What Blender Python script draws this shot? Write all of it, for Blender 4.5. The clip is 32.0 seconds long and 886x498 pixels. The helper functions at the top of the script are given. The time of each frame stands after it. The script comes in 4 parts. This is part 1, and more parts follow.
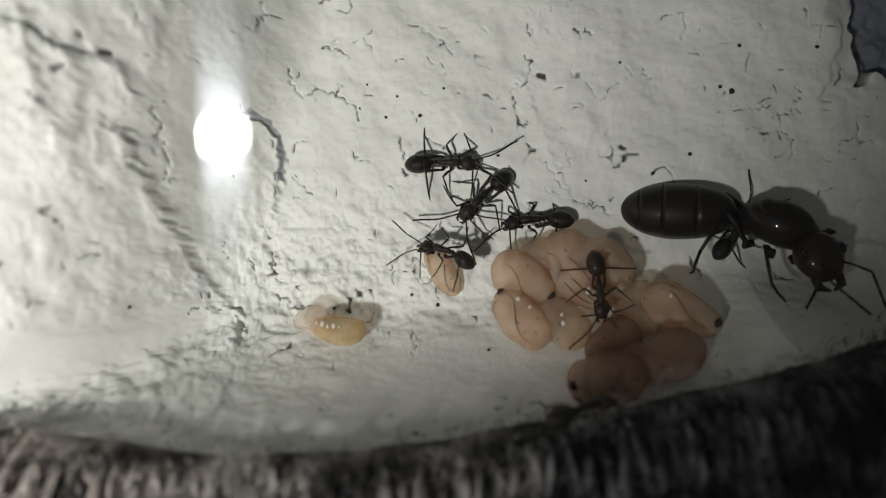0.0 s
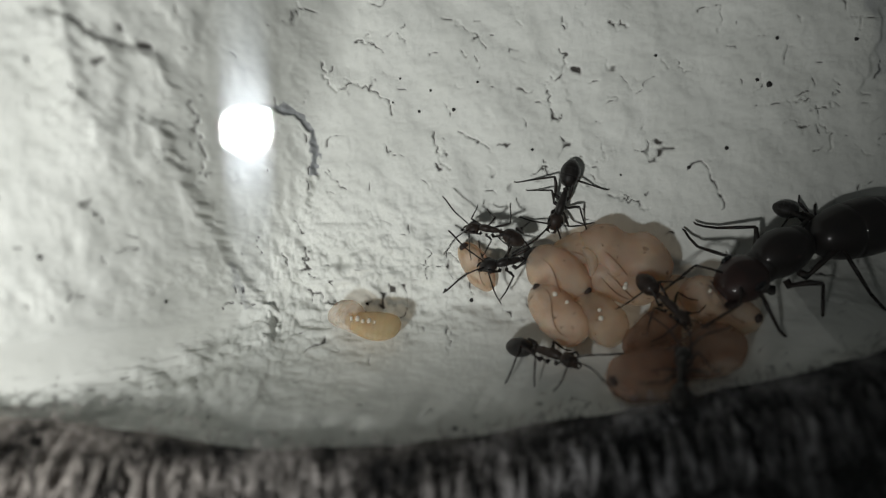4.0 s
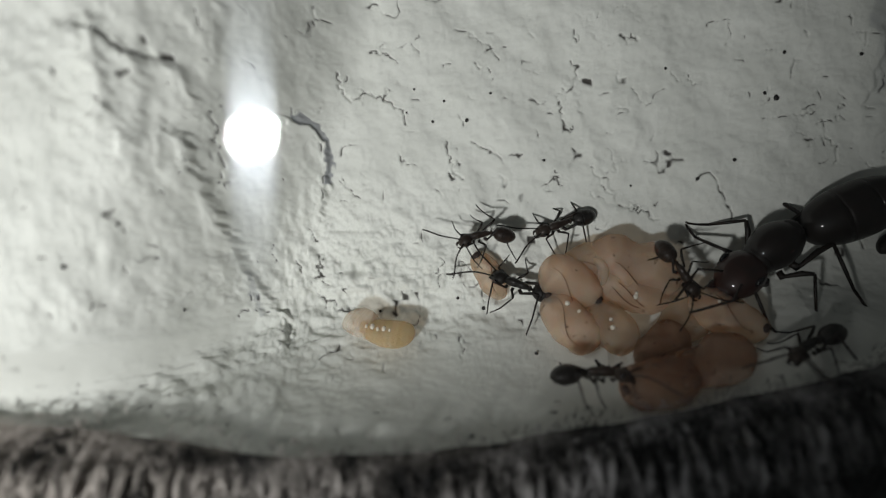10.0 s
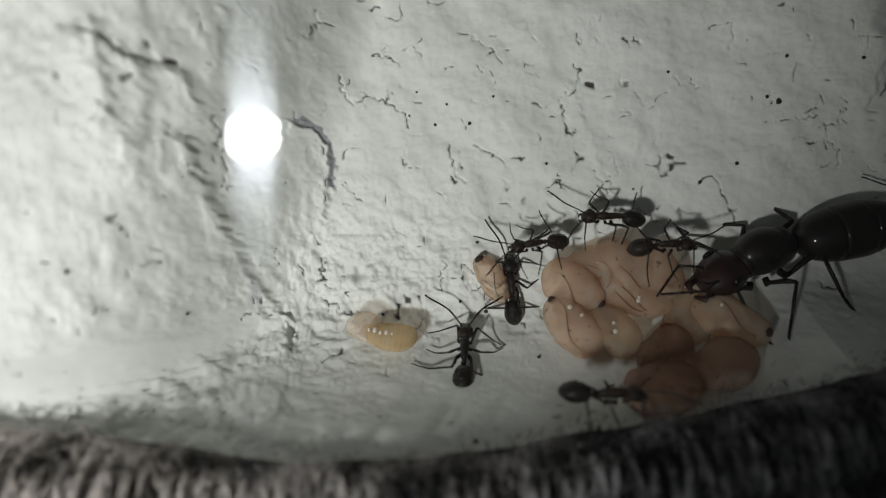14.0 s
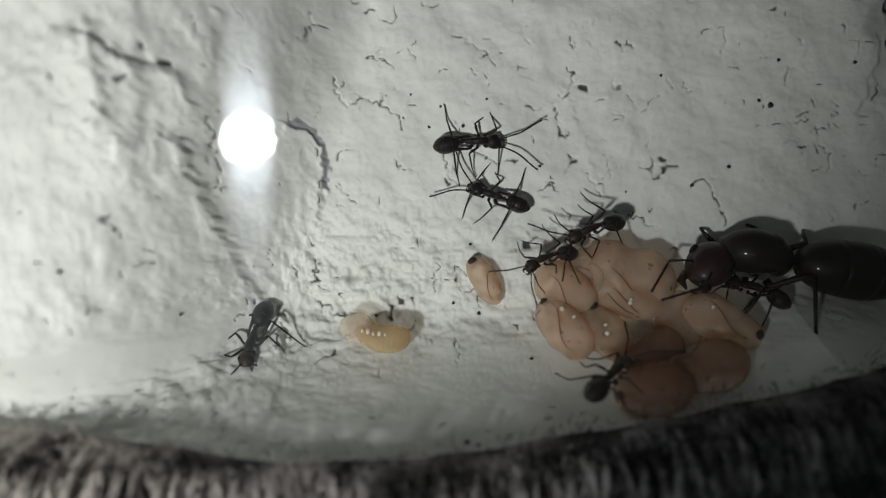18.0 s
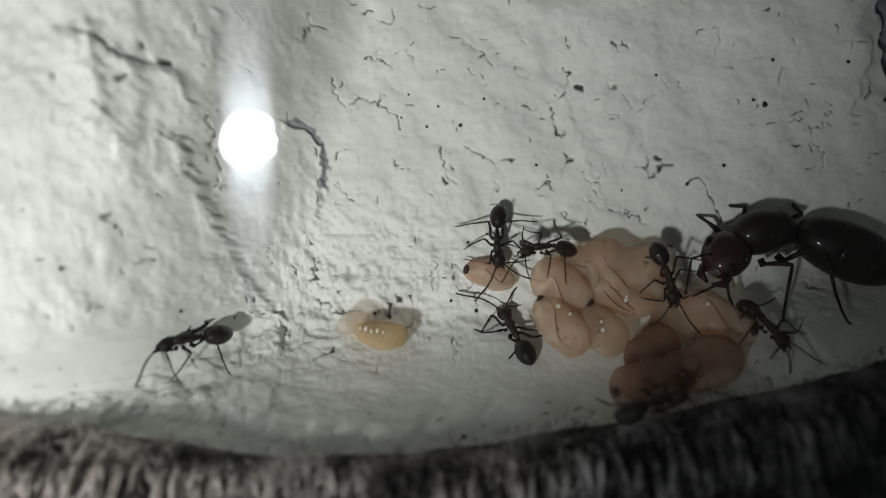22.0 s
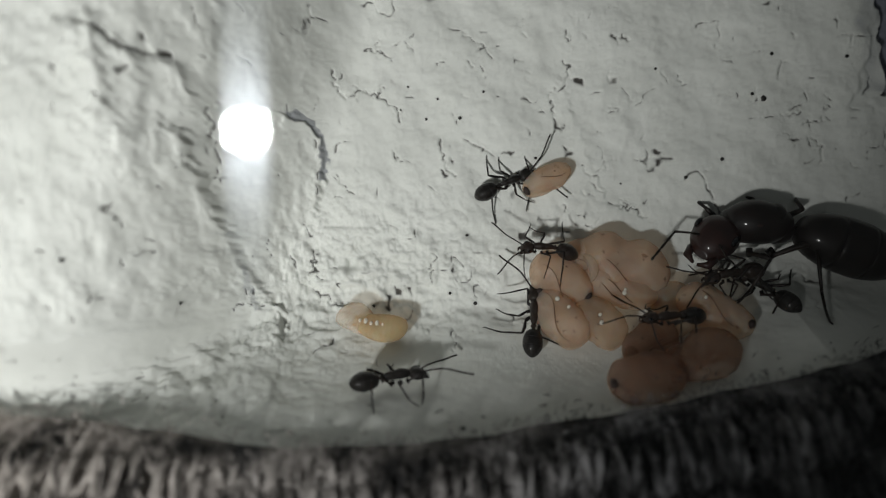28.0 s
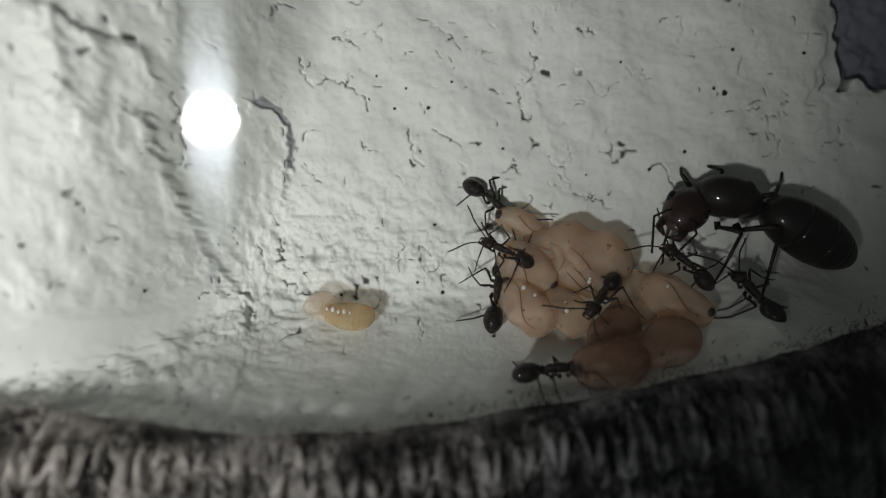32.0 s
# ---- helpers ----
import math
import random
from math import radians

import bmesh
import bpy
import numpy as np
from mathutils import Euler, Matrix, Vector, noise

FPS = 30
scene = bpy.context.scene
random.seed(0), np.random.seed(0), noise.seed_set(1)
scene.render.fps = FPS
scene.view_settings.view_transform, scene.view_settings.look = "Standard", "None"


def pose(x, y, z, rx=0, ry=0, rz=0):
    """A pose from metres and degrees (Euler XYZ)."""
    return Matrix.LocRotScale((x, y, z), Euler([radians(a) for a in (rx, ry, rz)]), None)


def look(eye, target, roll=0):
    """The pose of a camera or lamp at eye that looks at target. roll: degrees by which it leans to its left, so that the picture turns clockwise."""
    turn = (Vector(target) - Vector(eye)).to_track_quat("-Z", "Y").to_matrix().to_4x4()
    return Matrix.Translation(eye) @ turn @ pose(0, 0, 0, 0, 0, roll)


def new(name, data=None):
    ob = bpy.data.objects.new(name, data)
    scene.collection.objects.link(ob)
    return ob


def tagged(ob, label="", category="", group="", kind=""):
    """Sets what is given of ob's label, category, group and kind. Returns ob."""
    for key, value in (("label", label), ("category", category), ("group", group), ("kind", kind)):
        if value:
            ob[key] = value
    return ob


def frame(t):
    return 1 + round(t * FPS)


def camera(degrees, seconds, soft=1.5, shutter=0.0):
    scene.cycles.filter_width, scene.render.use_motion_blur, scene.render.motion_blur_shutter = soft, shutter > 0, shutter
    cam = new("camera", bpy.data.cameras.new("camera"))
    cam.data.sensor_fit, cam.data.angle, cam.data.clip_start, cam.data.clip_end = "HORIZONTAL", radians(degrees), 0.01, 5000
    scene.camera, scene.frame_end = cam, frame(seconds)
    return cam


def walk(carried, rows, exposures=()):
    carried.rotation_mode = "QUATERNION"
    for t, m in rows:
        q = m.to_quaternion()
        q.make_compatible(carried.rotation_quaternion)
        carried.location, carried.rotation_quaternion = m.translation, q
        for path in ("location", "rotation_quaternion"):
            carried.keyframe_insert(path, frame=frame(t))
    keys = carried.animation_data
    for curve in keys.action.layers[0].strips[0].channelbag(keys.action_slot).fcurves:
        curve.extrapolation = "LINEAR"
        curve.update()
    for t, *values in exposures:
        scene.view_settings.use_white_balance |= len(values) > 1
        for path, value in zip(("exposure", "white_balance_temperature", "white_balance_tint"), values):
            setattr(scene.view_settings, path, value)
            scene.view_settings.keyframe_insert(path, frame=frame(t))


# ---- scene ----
cam = camera(65.2, 32.0, soft=1.2)
cam.data.dof.use_dof, cam.data.dof.focus_distance, cam.data.dof.aperture_fstop = True, 0.0368, 24
MM = 0.001
# seconds, eye in millimetres, degrees of pitch, roll and yaw; the camera hangs over the nest and looks down
EYES = [
    (0, 0.000, 0.000, 37.559, 0.00, 0.00, 0.00), (0.5, -0.505, 0.082, 37.712, 0.15, -0.00, 0.54), (1, -0.628, 0.035, 37.657, -0.04, -0.07, 0.71),
    (1.5, -0.659, -0.094, 37.696, -0.08, -0.06, 0.81), (2, -0.886, -0.011, 37.761, -0.12, -0.07, 0.65), (2.5, -1.408, -0.129, 37.468, -0.25, -0.06, 0.55),
    (3, -1.508, -0.041, 37.185, -0.19, -0.04, 0.49), (3.5, -1.270, -0.241, 37.247, -0.07, 0.00, 0.84), (5.5, -1.564, 0.014, 37.510, -0.33, -0.16, 0.37),
    (6, -1.585, -0.001, 37.534, -0.29, -0.13, 0.48), (6.5, -1.661, -0.134, 37.535, -0.31, -0.14, 0.44), (7, -1.666, 0.019, 37.694, -0.45, -0.21, 0.37),
    (7.5, -1.898, 0.062, 37.615, -0.43, -0.24, 0.35), (8, -2.052, 0.219, 37.673, -0.44, -0.26, 0.17), (8.5, -2.156, 0.272, 37.604, -0.45, -0.26, 0.04),
    (9, -2.321, 0.235, 37.616, -0.27, -0.28, 0.05), (9.5, -2.458, 0.136, 37.581, -0.31, -0.27, -0.03), (10, -2.465, 0.279, 37.842, -0.13, -0.31, 0.05),
    (10.5, -2.639, 0.318, 37.848, -0.19, -0.36, -0.19), (11, -2.519, 0.288, 37.731, -0.11, -0.34, 0.09), (11.5, -2.476, 0.362, 37.825, -0.31, -0.38, -0.12),
    (12, -2.719, 0.378, 37.734, -0.22, -0.36, -0.23), (12.5, -2.795, 0.457, 37.743, -0.21, -0.35, -0.16), (13, -2.954, 0.418, 37.743, -0.05, -0.30, -0.22),
    (13.5, -2.603, 0.423, 37.844, -0.03, -0.34, 0.11), (14, -2.714, 0.554, 37.829, -0.28, -0.35, -0.12), (14.5, -2.601, 0.465, 37.873, -0.06, -0.36, -0.15),
    (16.5, -2.612, 0.522, 37.951, -0.10, -0.41, -0.34), (17, -2.529, 0.353, 37.893, -0.05, -0.46, -0.38), (17.5, -2.634, 0.527, 37.937, -0.11, -0.54, -0.29),
    (18, -2.516, 0.559, 37.974, -0.14, -0.56, -0.37), (18.5, -2.477, 0.582, 38.115, -0.20, -0.58, -0.47), (19, -2.302, 0.263, 38.212, 0.25, -0.49, -0.29),
    (19.5, -2.353, 0.260, 38.237, 0.17, -0.44, -0.56), (20, -2.328, 0.271, 38.309, 0.33, -0.43, -0.46), (20.5, -2.275, 0.252, 38.192, 0.30, -0.45, -0.29),
    (21, -2.322, 0.274, 38.241, 0.16, -0.48, -0.35), (21.5, -2.330, 0.301, 38.313, 0.18, -0.49, -0.37), (22, -2.337, 0.259, 38.339, 0.17, -0.49, -0.29),
    (22.5, -2.373, 0.280, 38.481, 0.05, -0.51, -0.35), (23, -2.362, 0.254, 38.412, -0.12, -0.50, -0.37), (23.5, -2.355, 0.276, 38.400, -0.14, -0.48, -0.36),
    (24, -2.331, 0.244, 38.252, -0.16, -0.59, -0.25), (24.5, -2.390, 0.265, 38.374, -0.14, -0.56, -0.29), (25, -2.330, 0.233, 38.286, -0.08, -0.57, -0.21),
    (25.5, -2.410, 0.260, 38.444, -0.05, -0.53, -0.24), (27.5, -2.434, 0.225, 38.291, -0.52, -0.64, -0.58), (28, -2.529, 0.236, 38.410, -0.40, -0.65, -0.65),
    (28.5, -2.549, 0.178, 38.392, -0.60, -0.71, -0.68), (29, -2.555, 0.202, 38.437, -0.58, -0.68, -0.80), (29.5, -2.607, 0.191, 38.526, -0.62, -0.72, -0.91),
    (30, -2.600, 0.174, 38.437, -0.78, -0.81, -0.96), (30.5, -2.616, 0.162, 38.339, -0.82, -0.84, -0.85), (31, -2.603, 0.117, 38.371, -0.71, -0.89, -1.39),
    (31.5, -2.673, -0.078, 38.544, -0.71, -0.82, -2.27), (32, -2.597, -0.075, 38.613, -0.78, -0.94, -3.43),
]


def hung(x, y, z, pitch, roll, yaw):
    turn = Matrix.Rotation(radians(yaw), 4, "Y") @ Matrix.Rotation(radians(pitch), 4, "X") @ Matrix.Rotation(radians(-roll), 4, "Z")
    return Matrix.Translation((x * MM, y * MM, z * MM)) @ turn


walk(cam, [(t, hung(*row)) for t, *row in EYES], [(0.0, 0.22, 6800, 12), (1.5, 0.0, 6560, 10), (32.0, 0.0, 6520, 10)])

# ---- light: a dim room and one small torch ----
world = bpy.data.worlds.new("dim_room")
scene.world = world
world.use_nodes = True
world.node_tree.nodes["Background"].inputs[0].default_value = (0.95, 1.0, 1.0, 1)
world.node_tree.nodes["Background"].inputs[1].default_value = 0.046

TORCH = Vector((-21, -17, 56)) * MM
AIM = Vector((-15, 13.5, 2)) * MM
lamp = bpy.data.lights.new("torch_light", "SPOT")
lamp.energy, lamp.color, lamp.shadow_soft_size = 0.111, (1.0, 1.0, 1.0), 0.0021
lamp.spot_size, lamp.spot_blend = radians(75), 1.0
new("torch_light", lamp).matrix_world = look(TORCH, AIM)


# ---- materials ----
def material(name, color, rough=0.5, **more):
    m = bpy.data.materials.new(name)
    m.use_nodes = True
    b = m.node_tree.nodes["Principled BSDF"]
    b.inputs["Base Color"].default_value = (*color, 1)
    b.inputs["Roughness"].default_value = rough
    for key, value in more.items():
        b.inputs[key.replace("_", " ")].default_value = value
    return m


def node(m, kind, **values):
    n = m.node_tree.nodes.new(kind)
    for key, value in values.items():
        n.inputs[key.replace("_", " ")].default_value = value
    return n


def mottled(m, first, second, scale, low=0.35, high=0.65, bump=0.0, bump_scale=None, distance=0.0001, coord="Object"):
    """Noise between two colours, with a finer noise as relief."""
    tree = m.node_tree
    b = tree.nodes["Principled BSDF"]
    where = tree.nodes.new("ShaderNodeTexCoord")
    n = node(m, "ShaderNodeTexNoise", Scale=scale, Detail=6.0, Roughness=0.6)
    tree.links.new(where.outputs[coord], n.inputs["Vector"])
    ramp = tree.nodes.new("ShaderNodeValToRGB")
    ramp.color_ramp.elements[0].position, ramp.color_ramp.elements[1].position = low, high
    ramp.color_ramp.elements[0].color, ramp.color_ramp.elements[1].color = (*first, 1), (*second, 1)
    tree.links.new(n.outputs["Fac"], ramp.inputs[0])
    tree.links.new(ramp.outputs[0], b.inputs["Base Color"])
    if bump:
        fine = node(m, "ShaderNodeTexNoise", Scale=bump_scale or scale * 5, Detail=5.0, Roughness=0.65)
        tree.links.new(where.outputs[coord], fine.inputs["Vector"])
        relief = node(m, "ShaderNodeBump", Strength=bump, Distance=distance)
        tree.links.new(fine.outputs["Fac"], relief.inputs["Height"])
        tree.links.new(relief.outputs["Normal"], b.inputs["Normal"])
    return m


PLASTER = mottled(material("plaster", (0.74, 0.76, 0.73), 0.8), (0.66, 0.67, 0.63), (0.78, 0.79, 0.75), 260, 0.3, 0.7, 0.42, 2000, 0.00014)


def add_dirt_shade(m):
    tree = m.node_tree
    b = tree.nodes["Principled BSDF"]
    plain = b.inputs["Base Color"].links[0].from_socket
    # one layer for dirty cracks and for shade painted into the creases
    layer = tree.nodes.new("ShaderNodeAttribute")
    layer.attribute_name = "crack_dirt_shade"
    mix = tree.nodes.new("ShaderNodeMix")
    mix.data_type = "RGBA"
    tree.links.new(layer.outputs["Fac"], mix.inputs["Factor"])
    tree.links.new(plain, mix.inputs[6])
    mix.inputs[7].default_value = (0.055, 0.05, 0.045, 1)
    greyed = tree.nodes.new("ShaderNodeAttribute")
    greyed.attribute_name = "grey_tone"
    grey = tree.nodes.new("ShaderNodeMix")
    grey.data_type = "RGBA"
    tree.links.new(greyed.outputs["Fac"], grey.inputs["Factor"])
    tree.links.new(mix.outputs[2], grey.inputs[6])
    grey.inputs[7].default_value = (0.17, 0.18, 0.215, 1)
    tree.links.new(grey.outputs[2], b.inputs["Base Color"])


add_dirt_shade(PLASTER)
GRIT = material("grit", (0.012, 0.010, 0.009), 0.6)
JET = mottled(material("jet_cuticle", (0.007, 0.006, 0.006), 0.5, Specular_IOR_Level=0.15, Coat_Weight=0.35, Coat_Roughness=0.09), (0.006, 0.005, 0.0048), (0.014, 0.010, 0.009), 900, 0.3, 0.7, 0.05, 7000, 0.00003)
BLACK = mottled(material("black_cuticle", (0.012, 0.010, 0.010), 0.5, Specular_IOR_Level=0.15, Coat_Weight=0.55, Coat_Roughness=0.05), (0.004, 0.0035, 0.0035), (0.015, 0.012, 0.010), 2200, 0.3, 0.7, 0.12, 9000, 0.00003)
BROWN = mottled(material("brown_cuticle", (0.03, 0.016, 0.010), 0.5, Specular_IOR_Level=0.15, Coat_Weight=0.55, Coat_Roughness=0.05), (0.009, 0.006, 0.005), (0.027, 0.017, 0.012), 2200, 0.3, 0.7, 0.12, 9000, 0.00003)
REDDISH = mottled(material("red_brown_cuticle", (0.04, 0.013, 0.009), 0.5, Specular_IOR_Level=0.22, Coat_Weight=0.5, Coat_Roughness=0.08), (0.012, 0.006, 0.0055), (0.027, 0.010, 0.008), 1200, 0.3, 0.7, 0.1, 6000, 0.00003)
LEG = mottled(material("leg_cuticle", (0.01, 0.008, 0.007), 0.5, Specular_IOR_Level=0.25), (0.006, 0.005, 0.005), (0.018, 0.012, 0.009), 2500)
EYE = material("eye_cuticle", (0.004, 0.004, 0.005), 0.12)
TORCH_BODY = material("torch_metal", (0.05, 0.05, 0.055), 0.35, Metallic=0.8)


def waxy(name, first, second, scale=700, see=0.2, tint=(1.0, 0.90, 0.80)):
    m = mottled(material(name, first, 0.5), first, second, scale, 0.3, 0.7, 0.5, 1600, 0.0001)
    b = m.node_tree.nodes["Principled BSDF"]
    b.inputs["Subsurface Weight"].default_value = 0.9
    b.inputs["Subsurface Radius"].default_value = (1.0, 0.66, 0.46)
    b.inputs["Subsurface Scale"].default_value = 0.0026
    tree = m.node_tree
    # small brown specks in the silk
    plain = b.inputs["Base Color"].links[0].from_socket
    where = tree.nodes.new("ShaderNodeTexCoord")
    speck = node(m, "ShaderNodeTexNoise", Scale=2600.0, Detail=2.0)
    tree.links.new(where.outputs["Object"], speck.inputs["Vector"])
    few = tree.nodes.new("ShaderNodeMapRange")
    for slot, value in ((1, 0.66), (2, 0.74), (3, 0.0), (4, 0.75)):
        few.inputs[slot].default_value = value
    tree.links.new(speck.outputs["Fac"], few.inputs[0])
    brown = tree.nodes.new("ShaderNodeMix")
    brown.data_type = "RGBA"
    tree.links.new(few.outputs[0], brown.inputs["Factor"])
    tree.links.new(plain, brown.inputs[6])
    brown.inputs[7].default_value = (0.10, 0.05, 0.03, 1)
    tree.links.new(brown.outputs[2], b.inputs["Base Color"])
    clear = node(m, "ShaderNodeBsdfTransparent", Color=(*tint, 1))
    mix = node(m, "ShaderNodeMixShader", Fac=see)
    tree.links.new(b.outputs[0], mix.inputs[1])
    tree.links.new(clear.outputs[0], mix.inputs[2])
    tree.links.new(mix.outputs[0], tree.nodes["Material Output"].inputs["Surface"])
    return m


SILK = waxy("cocoon_silk", (0.47, 0.32, 0.225), (0.68, 0.535, 0.42), 420, 0.5)
# the same silk with the shade near the cloth put into its colour
SILK_SHADED = waxy("shaded_cocoon_silk", (0.18, 0.098, 0.066), (0.33, 0.20, 0.14), 420, 0.62, (0.86, 0.78, 0.72))
SILK_THIN = waxy("thin_cocoon_silk", (0.50, 0.37, 0.27), (0.66, 0.55, 0.45), 420, 0.68)
GRUB = waxy("larva_skin", (0.47, 0.37, 0.20), (0.58, 0.48, 0.29), 700, 0.58)
PALE = waxy("pale_larva_skin", (0.60, 0.46, 0.36), (0.68, 0.57, 0.46), 700, 0.78, (1, 0.96, 0.92))
# opaque droplets whose pale colour stands in for their glints
WET_GLINT = material("droplet_glint", (0.62, 0.59, 0.52), 0.15, Coat_Weight=1.0, Coat_Roughness=0.08)
MECONIUM = material("meconium", (0.022, 0.011, 0.008), 0.75)
SEAM = material("cocoon_seam", (0.10, 0.05, 0.03), 0.6)


def glass(name):
    m = bpy.data.materials.new(name)
    m.use_nodes = True
    tree = m.node_tree
    tree.nodes.remove(tree.nodes["Principled BSDF"])
    clear = node(m, "ShaderNodeBsdfTransparent", Color=(0.985, 0.995, 0.985, 1))
    gloss = node(m, "ShaderNodeBsdfGlossy", Roughness=0.0)
    smear = node(m, "ShaderNodeBsdfAnisotropic", Roughness=0.09, Anisotropy=0.85, Color=(0.85, 0.93, 1.0, 1))
    along = tree.nodes.new("ShaderNodeCombineXYZ")
    along.inputs[0].default_value = 1.0
    tree.links.new(along.outputs[0], smear.inputs["Tangent"])
    mix = node(m, "ShaderNodeMixShader", Fac=0.018)
    tree.links.new(clear.outputs[0], mix.inputs[1])
    tree.links.new(gloss.outputs[0], mix.inputs[2])
    film = node(m, "ShaderNodeMixShader", Fac=0.0022)
    tree.links.new(mix.outputs[0], film.inputs[1])
    tree.links.new(smear.outputs[0], film.inputs[2])
    tree.links.new(film.outputs[0], tree.nodes["Material Output"].inputs["Surface"])
    return m


GLASS = glass("cover_glass")


def yarn_material():
    m = material("marled_yarn", (0.1, 0.1, 0.1), 0.95)
    tree = m.node_tree
    geo = tree.nodes.new("ShaderNodeNewGeometry")
    where = tree.nodes.new("ShaderNodeTexCoord")
    n = node(m, "ShaderNodeTexNoise", Scale=520.0, Detail=6.0)
    tree.links.new(where.outputs["Object"], n.inputs["Vector"])
    blend = tree.nodes.new("ShaderNodeMath")
    blend.operation = "MULTIPLY_ADD"
    blend.inputs[1].default_value, blend.inputs[2].default_value = 0.16, 0.045
    add = tree.nodes.new("ShaderNodeMath")
    add.operation = "ADD"
    tree.links.new(geo.outputs["Random Per Island"], blend.inputs[0])
    tree.links.new(blend.outputs[0], add.inputs[0])
    half = tree.nodes.new("ShaderNodeMath")
    half.operation = "MULTIPLY"
    half.inputs[1].default_value = 1.0
    tree.links.new(n.outputs["Fac"], half.inputs[0])
    tree.links.new(half.outputs[0], add.inputs[1])
    # flecks go along x from light brown-grey to dark blue-grey
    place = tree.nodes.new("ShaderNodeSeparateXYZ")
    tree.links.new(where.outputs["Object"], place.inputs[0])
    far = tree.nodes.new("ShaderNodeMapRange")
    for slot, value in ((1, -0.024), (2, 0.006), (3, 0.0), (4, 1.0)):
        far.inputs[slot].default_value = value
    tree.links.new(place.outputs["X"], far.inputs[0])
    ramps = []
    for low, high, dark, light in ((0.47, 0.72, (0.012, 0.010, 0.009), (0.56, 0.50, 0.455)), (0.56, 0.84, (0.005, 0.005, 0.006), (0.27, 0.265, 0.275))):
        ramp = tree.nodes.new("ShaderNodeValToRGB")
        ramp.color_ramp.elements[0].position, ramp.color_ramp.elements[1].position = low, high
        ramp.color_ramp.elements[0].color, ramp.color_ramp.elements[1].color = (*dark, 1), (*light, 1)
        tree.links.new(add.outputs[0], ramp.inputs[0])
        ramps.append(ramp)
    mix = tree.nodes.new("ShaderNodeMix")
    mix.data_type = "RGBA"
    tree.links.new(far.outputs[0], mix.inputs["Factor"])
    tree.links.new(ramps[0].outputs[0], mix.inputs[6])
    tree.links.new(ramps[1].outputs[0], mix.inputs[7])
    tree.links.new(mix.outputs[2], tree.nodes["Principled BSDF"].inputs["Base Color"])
    return m


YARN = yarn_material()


# ---- mesh helpers (millimetres in, metres out) ----
def part(name, bm, mat, parent=None, label="", smooth=True):
    mesh = bpy.data.meshes.new(name)
    bmesh.ops.scale(bm, vec=(MM, MM, MM), verts=bm.verts)
    bm.to_mesh(mesh)
    bm.free()
    mesh.materials.append(mat)
    if smooth:
        mesh.polygons.foreach_set("use_smooth", [True] * len(mesh.polygons))
    ob = new(name, mesh)
    ob.parent = parent
    return tagged(ob, label)


def lathe(bm, rings, sides=20):
    """A closed body along x: rings of (x, middle z, half width, half height)."""
    made = []
    for x, zc, ry, rz in rings:
        made.append([bm.verts.new((x, ry * math.cos(a), zc + rz * math.sin(a))) for a in (math.tau * k / sides for k in range(sides))])
    for a, b in zip(made, made[1:]):
        for k in range(sides):
            bm.faces.new((a[k], a[(k + 1) % sides], b[(k + 1) % sides], b[k]))
    bm.faces.new(made[0][::-1])
    bm.faces.new(made[-1])
    bmesh.ops.recalc_face_normals(bm, faces=bm.faces)
    return bm


def egg(length, width, height, back=1.0, front=1.0, steps=14, x0=0.0, zc=0.0):
    """Rings of an egg from x0 on; back and front shape its ends."""
    rings = []
    for k in range(steps + 1):
        u = math.sin((k / steps - 0.5) * math.pi) * 0.5 + 0.5
        u = min(max(u, 0.004), 0.996)
        r = 2 * math.sqrt(u * (1 - u))
        r = r ** (back if u < 0.5 else front)
        rings.append((x0 + u * length, zc, r * width / 2, r * height / 2))
    return rings


def tube(bm, points, radii, sides=6):
    made = []
    for k, p in enumerate(points):
        p = Vector(p)
        way = (Vector(points[min(k + 1, len(points) - 1)]) - Vector(points[max(k - 1, 0)])).normalized()
        side = way.cross(Vector((0, 0, 1)) if abs(way.z) < 0.9 else Vector((1, 0, 0))).normalized()
        up = side.cross(way)
        made.append([bm.verts.new(p + (side * math.cos(a) + up * math.sin(a)) * radii[k]) for a in (math.tau * j / sides for j in range(sides))])
    for a, b in zip(made, made[1:]):
        for k in range(sides):
            bm.faces.new((a[k], a[(k + 1) % sides], b[(k + 1) % sides], b[k]))
    bm.faces.new(made[0][::-1])
    bm.faces.new(made[-1])
    return bm


def ball(bm, where, size, sides=10):
    return bmesh.ops.create_uvsphere(bm, u_segments=sides, v_segments=max(5, sides // 2 + 1), radius=1.0, matrix=Matrix.Translation(where) @ Matrix.Diagonal((*size, 1)))


# ---- the shape of the plaster hollow ----
def lattice(x, y, seed):
    v = np.sin(x * 127.1 + y * 311.7 + seed * 74.7) * 43758.5453
    return v - np.floor(v)


def rough(x, y, size, seed):
    """Smooth value noise, -1 to 1, with cells of that size."""
    x, y = np.asarray(x) / size + 100, np.asarray(y) / size + 100
    i, j = np.floor(x), np.floor(y)
    u, v = x - i, y - j
    u, v = u * u * u * (u * (u * 6 - 15) + 10), v * v * v * (v * (v * 6 - 15) + 10)
    a = lattice(i, j, seed) * (1 - u) + lattice(i + 1, j, seed) * u
    b = lattice(i, j + 1, seed) * (1 - u) + lattice(i + 1, j + 1, seed) * u
    return (a * (1 - v) + b * v) * 2 - 1


RIM, BOWL = 6.8, 4.2


def shift(x):
    return 0.010 * np.clip(x, 0, 16) ** 2


